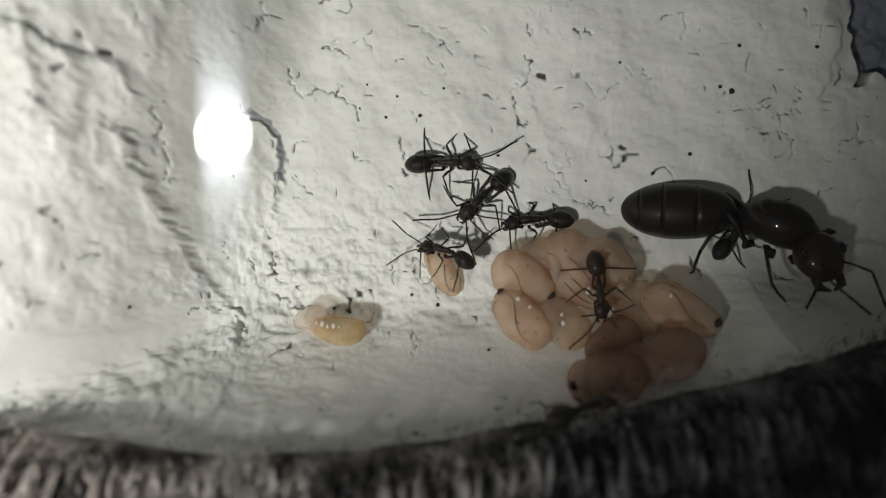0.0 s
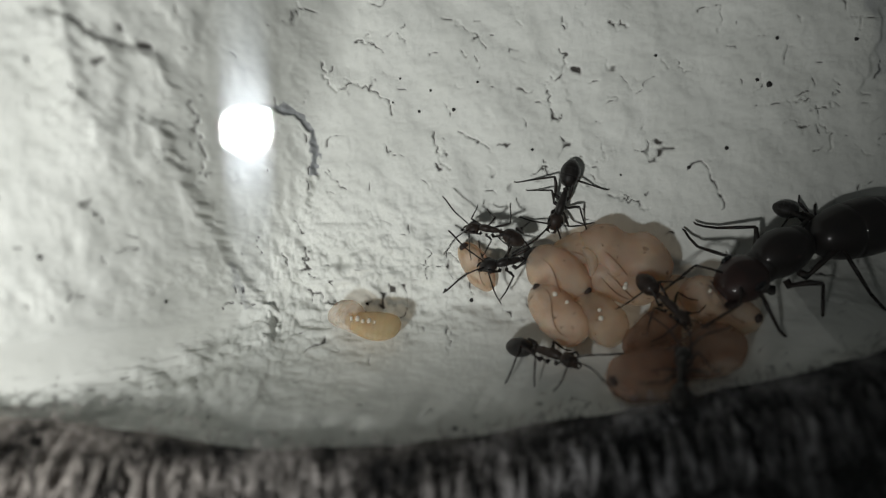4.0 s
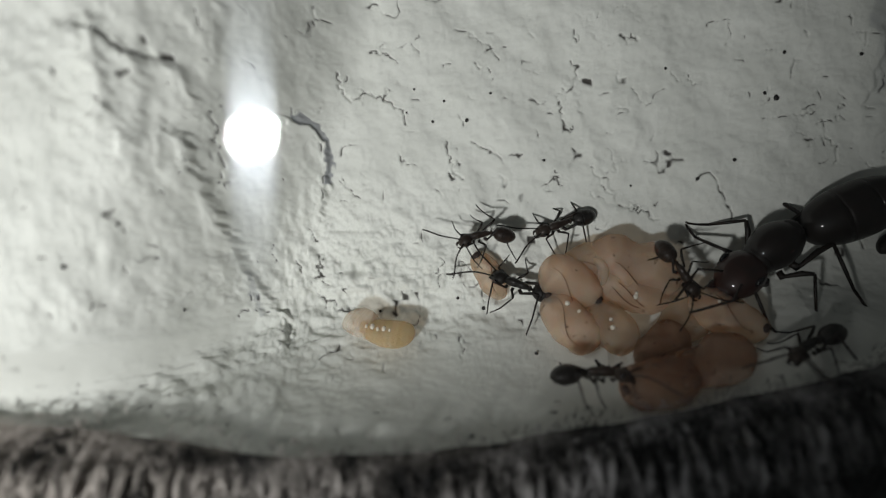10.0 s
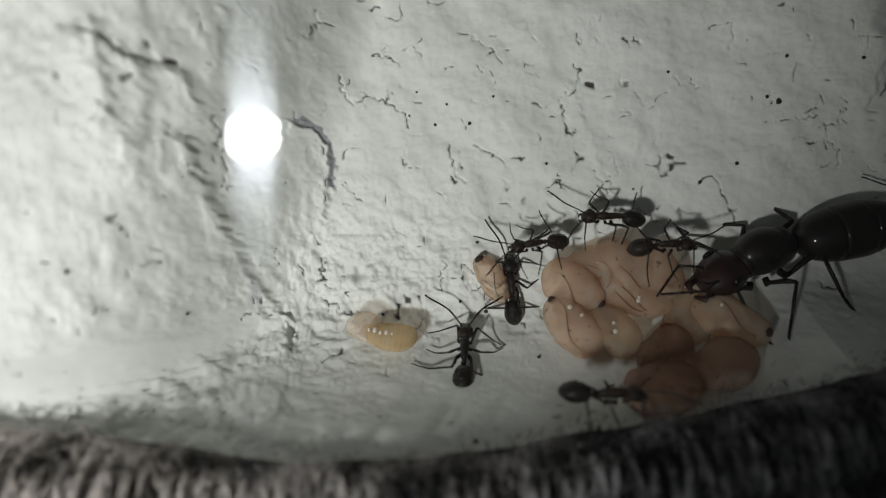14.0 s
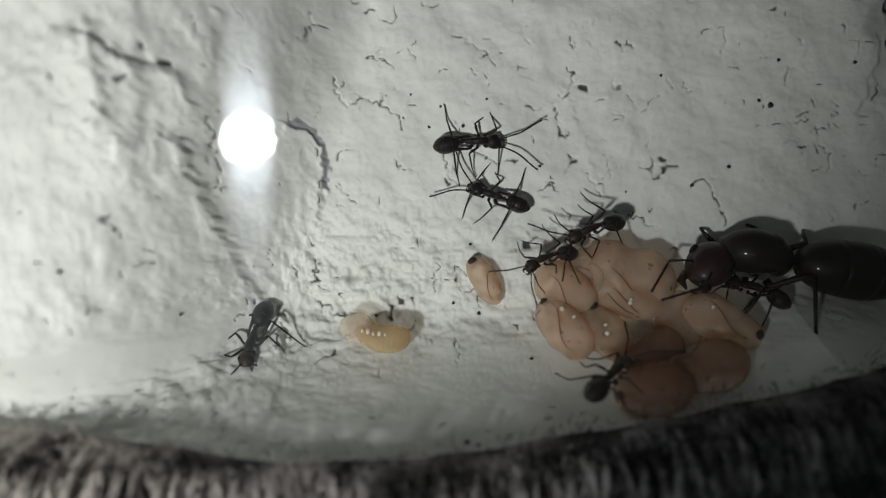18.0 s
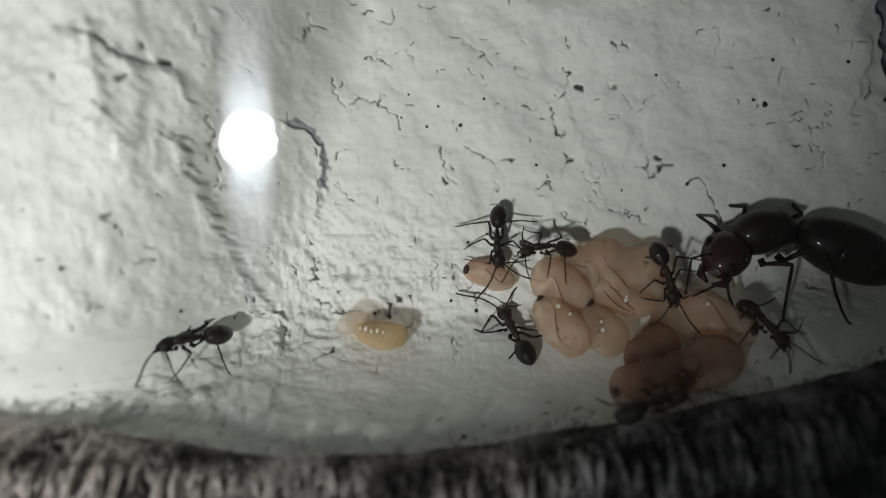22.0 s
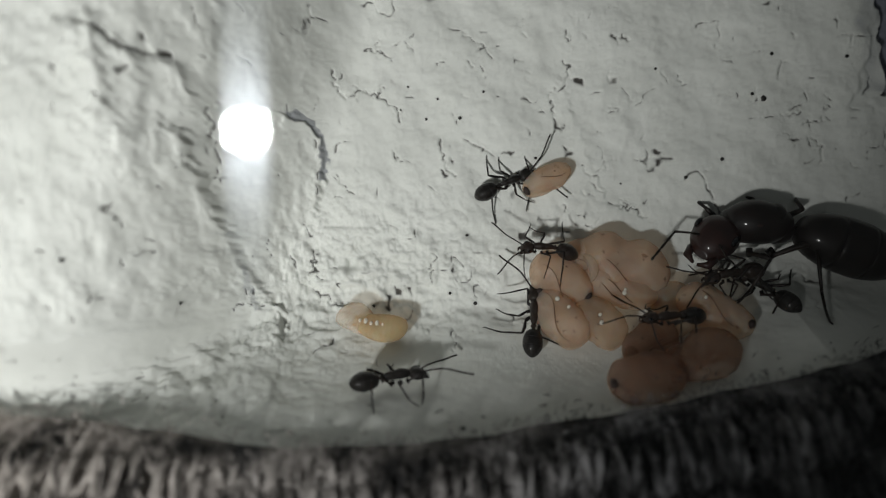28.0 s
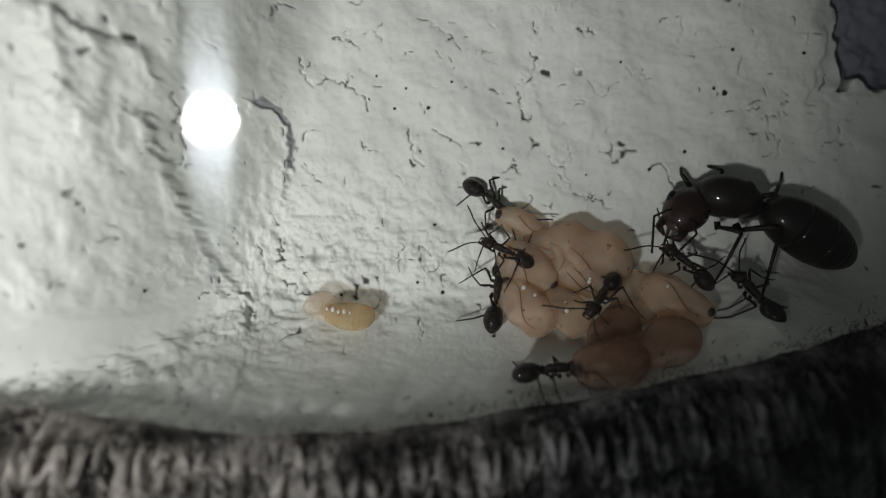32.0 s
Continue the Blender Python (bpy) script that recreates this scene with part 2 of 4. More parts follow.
def hollow(x, y):
    """Height of the hollow: flat in the middle, rising to the side wall and to the near rim."""
    t = np.clip(-2.2 - y + shift(x), 0, RIM)
    rise = 0.26 * np.minimum(t, BOWL) * (2 * t - np.minimum(t, BOWL))
    side = 10.5 * (1 - np.exp(-(np.clip(-x - 9.5 + 0.25 * y, 0, None) / 5.6) ** 2)) * (1 - 0.25 * np.clip((-4 - y) / 3, 0, 1))
    return (rise ** 2.5 + side ** 2.5) ** 0.4


def upright(x, y, share=0.6, lean=0.0, heading=0.0):
    """The up of a thing on the hollow; one that leans lifts its back towards +y where it goes along x."""
    e = 0.6 if share > 0.55 else 1.8
    k = (lean + (0.8 if share > 0.55 and lean else 0.0) * min(max((-3.0 - y) / 2, 0.0), 1.0)) * min(max((4.5 - y) / 4, 0.0), 1.0) * abs(math.cos(radians(heading))) ** 1.5
    n = Vector((hollow(x - e, y) - hollow(x + e, y), hollow(x, y - e) - hollow(x, y + e), 2 * e)).normalized()
    return (n * share + Vector((0, k, 1 - share))).normalized()


def stood(x, y, lift, heading, share=0.6, lean=0.0):
    """The pose of a thing that stands on the hollow, its x axis along the heading."""
    up = upright(x, y, share, lean, heading)
    ex = (Vector((1, 0, 0)) - up * up.x).normalized()
    ey = up.cross(ex)
    turn = Matrix((ex, ey, up)).transposed() @ Matrix.Rotation(radians(heading), 3, "Z")
    return Matrix.Translation(Vector((x, y, hollow(x, y) + lift)) * MM) @ turn.to_4x4()


# cracks: width, depth and the corners of a line
CRACKS = [
    (0.10, 0.16, [(-8.22, 9.8), (-8.09, 8.64), (-7.6, 8.23)]), (0.09, 0.14, [(-7.51, 8.41), (-6.43, 8.7), (-5.51, 8.09), (-4.52, 7.48), (-4.52, 7.17)]),
    (0.10, 0.16, [(-2.32, 6.12), (-2.26, 4.88), (-1.48, 3.97)]), (0.09, 0.14, [(-0.88, 5.97), (0.05, 5.51), (0.73, 5.12)]),
    (0.08, 0.12, [(4.48, 10.47), (4.89, 9.86), (4.34, 8.93)]), (0.08, 0.12, [(3.88, 8.16), (4.04, 7.23), (4.35, 6.62)]),
    (0.10, 0.14, [(5.61, 4.79), (6.08, 3.71), (6.7, 3.25)]), (0.09, 0.14, [(11.32, 4.05), (11.93, 4.52), (12.71, 3.44), (13.33, 2.06)]),
    (0.08, 0.14, [(7.16, 2.64), (8.4, 2.34), (9.33, 1.82)]), (0.10, 0.14, [(16.54, 7.69), (17.77, 7.85)]),
    (0.08, 0.12, [(18.08, 7.02), (19.01, 7.49), (19.16, 8.11)]), (0.07, 0.11, [(-1.22, 11.96), (-0.3, 11.52), (0.48, 10.6)]),
    (0.07, 0.11, [(-6.6, 10.79), (-5.83, 10.95), (-5.06, 10.46)]), (0.07, 0.11, [(-0.96, 10.28), (-0.23, 10.19), (0.02, 9.83)]),
    (0.10, 0.16, [(-9.31, -0.09), (-9.15, -1.01), (-9.61, -1.38)]), (0.10, 0.18, [(-9.91, -2.09), (-8.19, -2.99), (-6.96, -3.07)]),
    (0.07, 0.10, [(-8.25, 3.76), (-7.02, 3.01)]), (0.08, 0.13, [(-2.07, -0.81), (-1.45, -0.5), (-0.96, -0.96)]),
    (0.07, 0.12, [(-8.94, 4.52), (-8.98, 2.68)]), (0.08, 0.12, [(4.38, 12.16), (4.69, 11.55)]),
    (0.07, 0.10, [(2.83, 3.68), (3.6, 4), (4.06, 3.69)]), (0.07, 0.10, [(-4.82, 5.64), (-4.72, 4.87)]),
    (0.24, 0.42, [(-16.32, 8.76), (-15.53, 8.23), (-14.3, 8.28)]), (0.09, 0.15, [(-12.96, 6.56), (-13.16, 5.17), (-13.06, 3.17)]),
    (0.09, 0.14, [(18.4, 6.41), (18.89, 5.89), (18.96, 5.03)]), (0.08, 0.12, [(7.09, 12.03), (8.02, 11.57)]),
    (0.07, 0.10, [(-4.14, 11.32), (-3.83, 10.87)]), (0.07, 0.10, [(-0.89, 8.59), (-0.71, 8.4)]), (0.08, 0.12, [(10.97, 9.6), (11.44, 9.29)]),
    (0.07, 0.11, [(-12.64, -2.87), (-13.11, -3.57)]), (0.07, 0.11, [(-1.46, -4.22), (-1.43, -4.98)]),
]
# ledges that drop to the east: width of the drop, height and the corners of a line
LEDGES = [
    (0.24, 0.85, [(-14.03, 4.99), (-13.44, 1.82), (-12.72, -0.94), (-10.7, -4.4)]), (0.16, 0.55, [(-10.21, 6.73), (-9.37, 6.41), (-8.85, 5.49), (-8.92, 3.3), (-9.1, 2.07)]),
    (0.25, 0.10, [(4.18, 9.24), (5.12, 7.09), (5.92, 4.63), (6.7, 3.25)]), (0.30, 0.7, [(-16.7, 8.82), (-16.4, 6.87), (-16.3, 5.43)]),
    (0.25, 0.5, [(-14, 7.8), (-13.66, 6.5)]), (0.25, 0.45, [(-15.19, 7.96), (-15.58, 4.5)]), (0.25, 0.4, [(-12.46, 10.94), (-12.95, 9.72), (-12.93, 8.7)]),
    (0.3, 0.45, [(-16.5, 9.18), (-16.04, 8.58), (-15.44, 8.18)]), (0.25, 0.4, [(-16.12, 5.56), (-15.56, 4.73), (-15.49, 3.34)]), (0.25, 0.35, [(-14.68, 5.33), (-15.05, 3.63)]),
    (0.2, 0.3, [(-13.35, -0.35), (-13.15, -1.49)]), (0.2, 0.3, [(-17.42, -2.17), (-17.28, -2.68)]),
    (0.3, 0.12, [(-9.21, 10.51), (-9.68, 8.2)]), (0.25, 0.1, [(-5.17, 3.63), (-5.47, 1.48)]),
]


# grey bands: half width, strength and the corners of a line
GREY_BANDS = [(0.24, 0.7, [(-10.25, 7.0), (-9.45, 6.85), (-8.85, 6.15), (-8.62, 4.99), (-8.75, 3.9)]), (0.16, 0.35, [(-11.98, -3.4), (-12.27, -2.15), (-12.51, -0.95)])]


def line_distance(x, y, corners):
    """Distance from a line, the side of it (+1 east of a line that runs south), and how far past its ends."""
    d, side, past = np.full(np.shape(x), 1e3), np.ones(np.shape(x)), np.zeros(np.shape(x))
    for (ax, ay), (bx, by) in zip(corners, corners[1:]):
        ux, uy = bx - ax, by - ay
        raw = ((x - ax) * ux + (y - ay) * uy) / (ux * ux + uy * uy + 1e-9)
        s = np.clip(raw, 0, 1)
        e = np.hypot(x - ax - s * ux, y - ay - s * uy)
        side = np.where(e < d, np.sign(ux * (y - ay) - uy * (x - ax)), side)
        past = np.where(e < d, np.abs(raw - s) * math.hypot(ux, uy), past)
        d = np.minimum(d, e)
    return d, side, past


def along(x, y):
    """The way down the near slope, so that its grain is not stretched."""
    t = np.clip(-2.2 - (y - shift(x)), 0, None)
    return np.where(t > 0, -2.2 - (t * np.sqrt(1 + 0.27 * t * t) / 2 + np.arcsinh(0.52 * t) / 1.04) + shift(x), y)


def near(x, y, corners, margin):
    """Where in the arrays a line lies closer than the margin, by its box."""
    ax, ay = [c[0] for c in corners], [c[1] for c in corners]
    return np.nonzero((x > min(ax) - margin) & (x < max(ax) + margin) & (y > min(ay) - margin) & (y < max(ay) + margin))


def twigs():
    """Short flakes and side cracks beside the cracks."""
    rnd = random.Random(77)
    made = []
    for width, depth, corners in CRACKS:
        for _ in range(2 if len(corners) > 2 else 1):
            k = rnd.randrange(len(corners) - 1)
            s = rnd.random()
            x = corners[k][0] + (corners[k + 1][0] - corners[k][0]) * s + rnd.gauss(0, 0.35)
            y = corners[k][1] + (corners[k + 1][1] - corners[k][1]) * s + rnd.gauss(0, 0.35)
            a, size = rnd.uniform(0, math.tau), rnd.uniform(0.08, 0.3)
            b = a + rnd.uniform(-0.9, 0.9)
            p = (x + size * math.cos(a), y + size * math.sin(a))
            made.append((width * rnd.uniform(0.7, 1.1), depth * 0.7, [(x, y), p, (p[0] + size * math.cos(b), p[1] + size * math.sin(b))]))
    return made


TWIGS = twigs()


def relief(x, y):
    """The trowelled unevenness of the plaster in millimetres, its dirty cracks with shade painted into the creases, and
    its grey bands.
    """
    v = along(x, y)
    left = np.clip((-x - 7) / 8, 0, 1)
    calm = 1 - 0.88 * np.clip((-2.8 - y + 0.5 * shift(x)) / 2.6, 0, 1) * np.clip((x + 11) / 9, 0.15, 1)
    u = x - 0.8 * np.clip(-x - 9.5, 0, None)
    h = 0.16 * rough(u, v, 4.2, 1) + calm * (0.10 * rough(u + v * 0.4, v, 1.7, 2) + 0.028 * rough(0.8 * u + 0.6 * v, 0.8 * v - 0.6 * u, 0.75, 3) + 0.014 * rough(0.5 * u - 0.86 * v, 0.5 * v + 0.86 * u, 0.36, 4))
    h = h + left * (0.09 * rough(u - v * 0.2, v * 0.6, 1.7, 5) + 0.05 * rough(u, v, 0.8, 6))
    h = h + np.clip((-x - 8) / 5, 0, 1) * np.clip((-2.5 - y) / 2, 0, 1) * (0.07 * rough(u + 0.4 * v, v * 1.6 - 0.3 * u, 1.5, 61) + 0.025 * rough(u, v * 1.3, 0.7, 62))
    scaly = np.abs(rough(u * 0.95 + v * 0.3 + rough(u, v, 1.2, 7) * 0.4, v * 1.6 - u * 0.45, 0.9, 8))
    zone = np.exp(-(((u + 6) / 7.5) ** 2 + ((v + 1.8) / 3.6) ** 2)) + 0.14 * left + 0.10
    flakes = np.abs(rough(u + 0.5 * rough(u, v, 0.8, 31), v * 1.5, 0.5, 32))
    level = 3.2 * (rough(u + v * 0.3, v * 1.5, 1.3, 33) + 0.55 * rough(u, v * 1.3, 0.55, 34) + 0.25 * rough(u, v, 0.25, 35))
    part_of = level - np.floor(level)
    ledge = np.floor(level) + np.clip((part_of - 0.75) / 0.25, 0, 1) ** 2
    h = h + calm * zone * (0.11 * (scaly - 0.4) + 0.08 * (flakes - 0.4) + 0.085 * ledge)
    # fine creases where two noises cross
    fold = rough(u + 0.25 * rough(u, v, 0.5, 51), v * 1.35 + 0.2 * rough(u, v, 0.4, 52), 1.05, 53)
    where = np.clip(rough(u, v, 0.8, 54) * 2.2 - 0.6 + 0.6 * zone - 0.25 * left, 0, 1) * calm
    crease = np.exp(-(fold / 0.042) ** 2) * where
    h = h - 0.09 * crease
    # darkens the creases in place of the shade under flake edges
    dirt_shade = 1.9 * crease * np.clip(rough(u, v, 0.35, 55) + 0.55, 0, 1)
    # a ragged corner hollow, sunk a little and coloured darker
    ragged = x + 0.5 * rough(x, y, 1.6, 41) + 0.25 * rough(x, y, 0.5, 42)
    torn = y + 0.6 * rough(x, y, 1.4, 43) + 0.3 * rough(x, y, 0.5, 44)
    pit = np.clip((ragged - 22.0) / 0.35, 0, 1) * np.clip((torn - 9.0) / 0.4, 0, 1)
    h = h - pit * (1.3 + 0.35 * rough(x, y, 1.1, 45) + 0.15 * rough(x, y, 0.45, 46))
    dirt_shade = np.maximum(dirt_shade, 0.85 * pit * np.clip(0.85 + 0.5 * rough(x, y, 0.7, 47), 0, 1))
    h = h - 0.14 * np.clip((ragged - 20.6 - 0.25 * (torn - 9)) / 0.25, 0, 1) * np.clip((torn - 8.0) / 0.8, 0, 1)
    wx, wy = x + 0.16 * rough(x, v, 0.45, 9) + 0.13 * rough(x, v, 0.2, 10), y + 0.16 * rough(x, v, 0.45, 11) + 0.13 * rough(x, v, 0.2, 12)
    for width, depth, corners in LEDGES:
        k = near(wx, wy, corners, 4.5)
        d, side, past = line_distance(wx[k], wy[k], corners)
        h[k] += 0.62 * depth * np.exp(-(past / 0.45) ** 2) * np.where(side > 0, np.exp(-(d / width) ** 2), np.exp(-d / 1.3))
    broken = np.clip(rough(x, v, 0.3, 13) * 1.6 + 0.75, 0.1, 1)
    for width, depth, corners in CRACKS + TWIGS:
        k = near(wx, wy, corners, 0.5)
        d, side, past = line_distance(wx[k], wy[k], corners)
        line = np.exp(-(d / (width * 0.52)) ** 2)
        h[k] -= 0.75 * depth * line
        dirt_shade[k] = np.maximum(dirt_shade[k], 1.5 * line * broken[k])
    greyed = np.zeros(np.shape(x))
    for width, strength, corners in GREY_BANDS:
        d, side, past = line_distance(wx, wy, corners)
        greyed = np.maximum(greyed, strength * np.clip((width - d) / 0.08, 0, 1) * np.clip((width * 1.2 - past) / 0.1, 0, 1))
    # a hollow in the corner, coloured dark grey, with a lighter grey edge
    greyed = np.maximum(greyed, 0.45 * np.clip((ragged - 20.9) / 0.3, 0, 1) * np.clip((torn - 9.2) / 0.4, 0, 1) * (0.75 + 0.5 * rough(x, y, 0.9, 48)))
    greyed = np.maximum(greyed, 0.97 * pit)
    return h, np.clip(dirt_shade, 0, 1), np.clip(greyed, 0, 1)


def build_ground():
    step = 0.066
    xs = np.concatenate([np.arange(-30, -24, 0.2), np.arange(-24, 24, step), np.arange(24, 36, 0.2)])
    flat = list(np.arange(17, -2.2, -step))
    y = -2.2
    while y > -2.2 - RIM:
        flat.append(y)
        y -= step * 1.3 / math.hypot(1, 0.52 * min(-2.2 - y, BOWL))
    flat += list(np.arange(-2.2 - RIM, -16, -0.3))
    ys = np.array(flat)
    gx, gy = np.meshgrid(xs, ys)
    wy = gy + shift(gx)
    z = hollow(gx, wy)
    slope = np.where((gy < -2.2) & (gy > -2.2 - RIM), 0.52 * np.minimum(-2.2 - gy, BOWL), 0)
    nz = 1 / np.hypot(1, slope)
    h, dirt_shade, greyed = relief(gx, wy)
    z = z + h * nz
    wy = wy + h * slope * nz
    n_row, n_col = gx.shape
    top = np.stack([gx, wy, z], -1).reshape(-1, 3) * MM
    index = np.arange(n_row * n_col).reshape(n_row, n_col)
    quads = np.stack([index[:-1, :-1], index[1:, :-1], index[1:, 1:], index[:-1, 1:]], -1).reshape(-1, 4)
    # side faces of the block
    edge = np.concatenate([index[0, ::-1], index[1:, 0], index[-1, 1:], index[-2:0:-1, -1]])
    under = top[edge].copy()
    under[:, 2] = -6 * MM
    base = len(top) + np.arange(len(edge))
    skirt = np.stack([edge, base, np.roll(base, -1), np.roll(edge, -1)], -1)
    faces = np.concatenate([quads, skirt])
    mesh = bpy.data.meshes.new("ground")
    mesh.vertices.add(len(top) + len(under))
    mesh.vertices.foreach_set("co", np.concatenate([top, under]).ravel())
    mesh.loops.add(faces.size)
    mesh.loops.foreach_set("vertex_index", faces.ravel())
    mesh.polygons.add(len(faces))
    mesh.polygons.foreach_set("loop_start", np.arange(0, faces.size, 4))
    mesh.update(calc_edges=True)
    mesh.polygons.foreach_set("use_smooth", np.ones(len(faces), dtype=bool))
    layer = mesh.attributes.new("crack_dirt_shade", "FLOAT", "POINT")
    layer.data.foreach_set("value", np.concatenate([dirt_shade.ravel(), np.zeros(len(under))]).astype(np.float32))
    layer = mesh.attributes.new("grey_tone", "FLOAT", "POINT")
    layer.data.foreach_set("value", np.concatenate([greyed.ravel(), np.zeros(len(under))]).astype(np.float32))
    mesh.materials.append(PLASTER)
    mesh.validate()
    return tagged(new("ground", mesh), "off-white plaster nest floor, trowelled and finely cracked", "plaster floor", kind="structure")


ground = build_ground()


def spot_height(x, y):
    return float(hollow(x, y) + relief(np.array([x]), np.array([y]))[0][0])


def build_grit():
    rnd = random.Random(8)
    for x, y, r in [(15.05, 8.82, 0.109), (15.64, 8.55, 0.174), (-2.49, 8.27, 0.076), (-3.10, 7.16, 0.087), (-1.25, 7.20, 0.109), (0.03, 8.66, 0.076), (-4.13, 8.93, 0.065), (9.57, 10.10, 0.087), (16.05, 11.02, 0.109), (20.25, 10.95, 0.109), (13.38, 5.14, 0.109), (-5.88, -3.21, 0.087), (-0.28, -3.00, 0.109), (2.32, -5.14, 0.109), (-1.18, -7.91, 0.109), (-18.09, -0.61, 0.109), (-1.69, -2.47, 0.087), (7.77, 3.72, 0.065), (-4.52, 7.63, 0.065), (2.98, 5.07, 0.087), (11.38, 4.11, 0.130), (-0.78, 0.74, 0.087), (-14.70, -2.74, 0.087), (-16.32, 1.16, 0.087), (4.63, 11.70, 0.087)]:
        bm = bmesh.new()
        bmesh.ops.create_icosphere(bm, subdivisions=2, radius=r)
        for v in bm.verts:
            v.co *= rnd.uniform(0.75, 1.15)
            v.co.z *= 0.6
        ob = part("grit_grain", bm, GRIT)
        ob.location = Vector((x, y, spot_height(x, y) + r * 0.3)) * MM
        ob.rotation_euler = (0, 0, rnd.uniform(0, 6))
        tagged(ob, "tiny black grain of grit on the plaster", "grit", group="grit on the plaster")


build_grit()


# ---- brood ----
def cocoon(length, width, bend=0.0, mat=SILK, spot=True, seams=0, beads=0, label="peach silk cocoon with a dark end", seed=0, flat=0.86):
    rnd = random.Random(seed)
    bm = bmesh.new()
    rings = [(x - length / 2, bend * (1 - (2 * (x / length) - 1) ** 2), ry, rz) for x, _, ry, rz in egg(length, width, width * flat, 0.78, 0.86, 30)]
    lathe(bm, rings, 34)
    for v in bm.verts:
        k = 1 + 0.20 * float(rough(v.co.x * 1.1 + seed * 9, v.co.y * 1.1 + v.co.z, 1.3, 20)) + 0.06 * float(rough(v.co.x + seed * 5, v.co.y * 1.1 - v.co.z, 0.5, 24))
        k -= 0.06 * math.exp(-(float(rough(v.co.x * 0.7 + seed * 3, v.co.y - v.co.z * 0.6, 0.8, 25)) / 0.12) ** 2)
        v.co.y *= k
        v.co.z *= k
    bmesh.ops.translate(bm, vec=(0, 0, width * 0.54 * flat), verts=bm.verts)
    body = tagged(part("cocoon", bm, mat), label, "cocoon", group="brood pile")
    if spot:
        bm = bmesh.new()
        ball(bm, (length * 0.44, 0, width * 0.75 * flat), (0.2, 0.27, 0.2), 12)
        part("meconium", bm, MECONIUM, body, "black spot at the cocoon's end")
    for k in range(beads):
        bm = bmesh.new()
        ball(bm, (rnd.uniform(-0.2, 0.2) * length, rnd.uniform(-0.25, 0.1) * width, width * 1.05 * flat), (0.09 + 0.04 * k, 0.11 + 0.03 * k, 0.12), 12)
        part("droplet", bm, WET_GLINT, body, "wet droplet, coloured pale like its glint")
    for k in range(seams):
        a = rnd.uniform(1.0, 2.2)
        pts = []
        for j in range(14):
            u = -0.36 + 0.72 * j / 13
            r = math.sqrt(max(0, 1 - (2 * u) ** 2)) * width / 2
            b = a + 0.5 * math.sin(u * 5 + k)
            pts.append((u * length, r * math.cos(b) * 1.0, width * 0.54 * flat + r * math.sin(b) * 1.13 * flat))
        bm = bmesh.new()
        tube(bm, pts, [0.01 + 0.018 * math.sin(math.pi * j / 13) for j in range(14)], 5)
        part("crease", bm, SEAM, body, "brown crease in the silk")
    return body


def lay(ob, x, y, lift, heading, tip=0.0, share=0.6):
    ob.matrix_world = stood(x, y, lift, heading, share) @ pose(0, 0, 0, 0, tip, 0)
    return ob


lay(cocoon(3.6, 2.4, mat=SILK, spot=True, seams=1, label="peach silk cocoon with a black end spot, on the brood pile", seed=0), 4.15, -1.5, 0.9, -34)
lay(cocoon(3.7, 2.4, mat=SILK, spot=True, seams=1, beads=2, label="peach silk cocoon low on the brood pile", seed=63), 4.05, -4.0, 0.5, 128)
lay(cocoon(3.3, 2.3, mat=SILK_THIN, spot=False, seams=1, label="thin peach silk cocoon under the others of the pile", seed=10), 5.45, -0.55, 0.2, 14)
lay(cocoon(5.2, 2.9, mat=SILK, spot=False, seams=1, label="plump peach silk cocoon on the plaster", seed=62), 7.5, -0.7, 0.2, -18)
lay(cocoon(4.6, 2.2, mat=SILK, spot=False, seams=2, beads=2, label="creased peach silk cocoon on top of the pile", seed=10), 7.3, -1.95, 0.7, -19)
lay(cocoon(3.2, 2.4, mat=SILK_THIN, spot=False, beads=2, label="thin translucent silk cocoon with wet droplets, low in the pile", seed=61), 6.1, -4.3, 0.1, -60)
lay(cocoon(4.1, 2.6, mat=SILK, spot=True, seams=1, beads=1, label="peach silk cocoon lying apart from the pile", seed=14, flat=0.7), 12.0, -3.6, 0.1, -34)
lay(cocoon(3.4, 2.7, mat=SILK_THIN, spot=False, label="thin translucent silk cocoon beside the pile", seed=33, flat=0.55), 10.0, -3.5, 0.0, 60)
# the three lowest cocoons wear the silk with painted shade
lay(cocoon(3.8, 2.6, mat=SILK_SHADED, spot=True, label="silk cocoon darkened as in shade, close to the knitted cloth", seed=64, flat=0.5), 7.5, -6.3, 0.1, 195)
lay(cocoon(4.0, 2.6, mat=SILK_SHADED, spot=False, label="silk cocoon darkened as in shade, close to the knitted cloth", seed=20, flat=0.5), 10.4, -5.4, 0.1, 20)
lay(cocoon(3.6, 2.5, mat=SILK_SHADED, spot=False, seams=1, label="silk cocoon darkened as in shade, low in the brood pile", seed=74, flat=0.5), 8.3, -5.1, 0.1, 60)
carried_cocoon = cocoon(2.9, 1.4, spot=True, seams=1, label="pale peach silk cocoon that a worker carries off", seed=5)


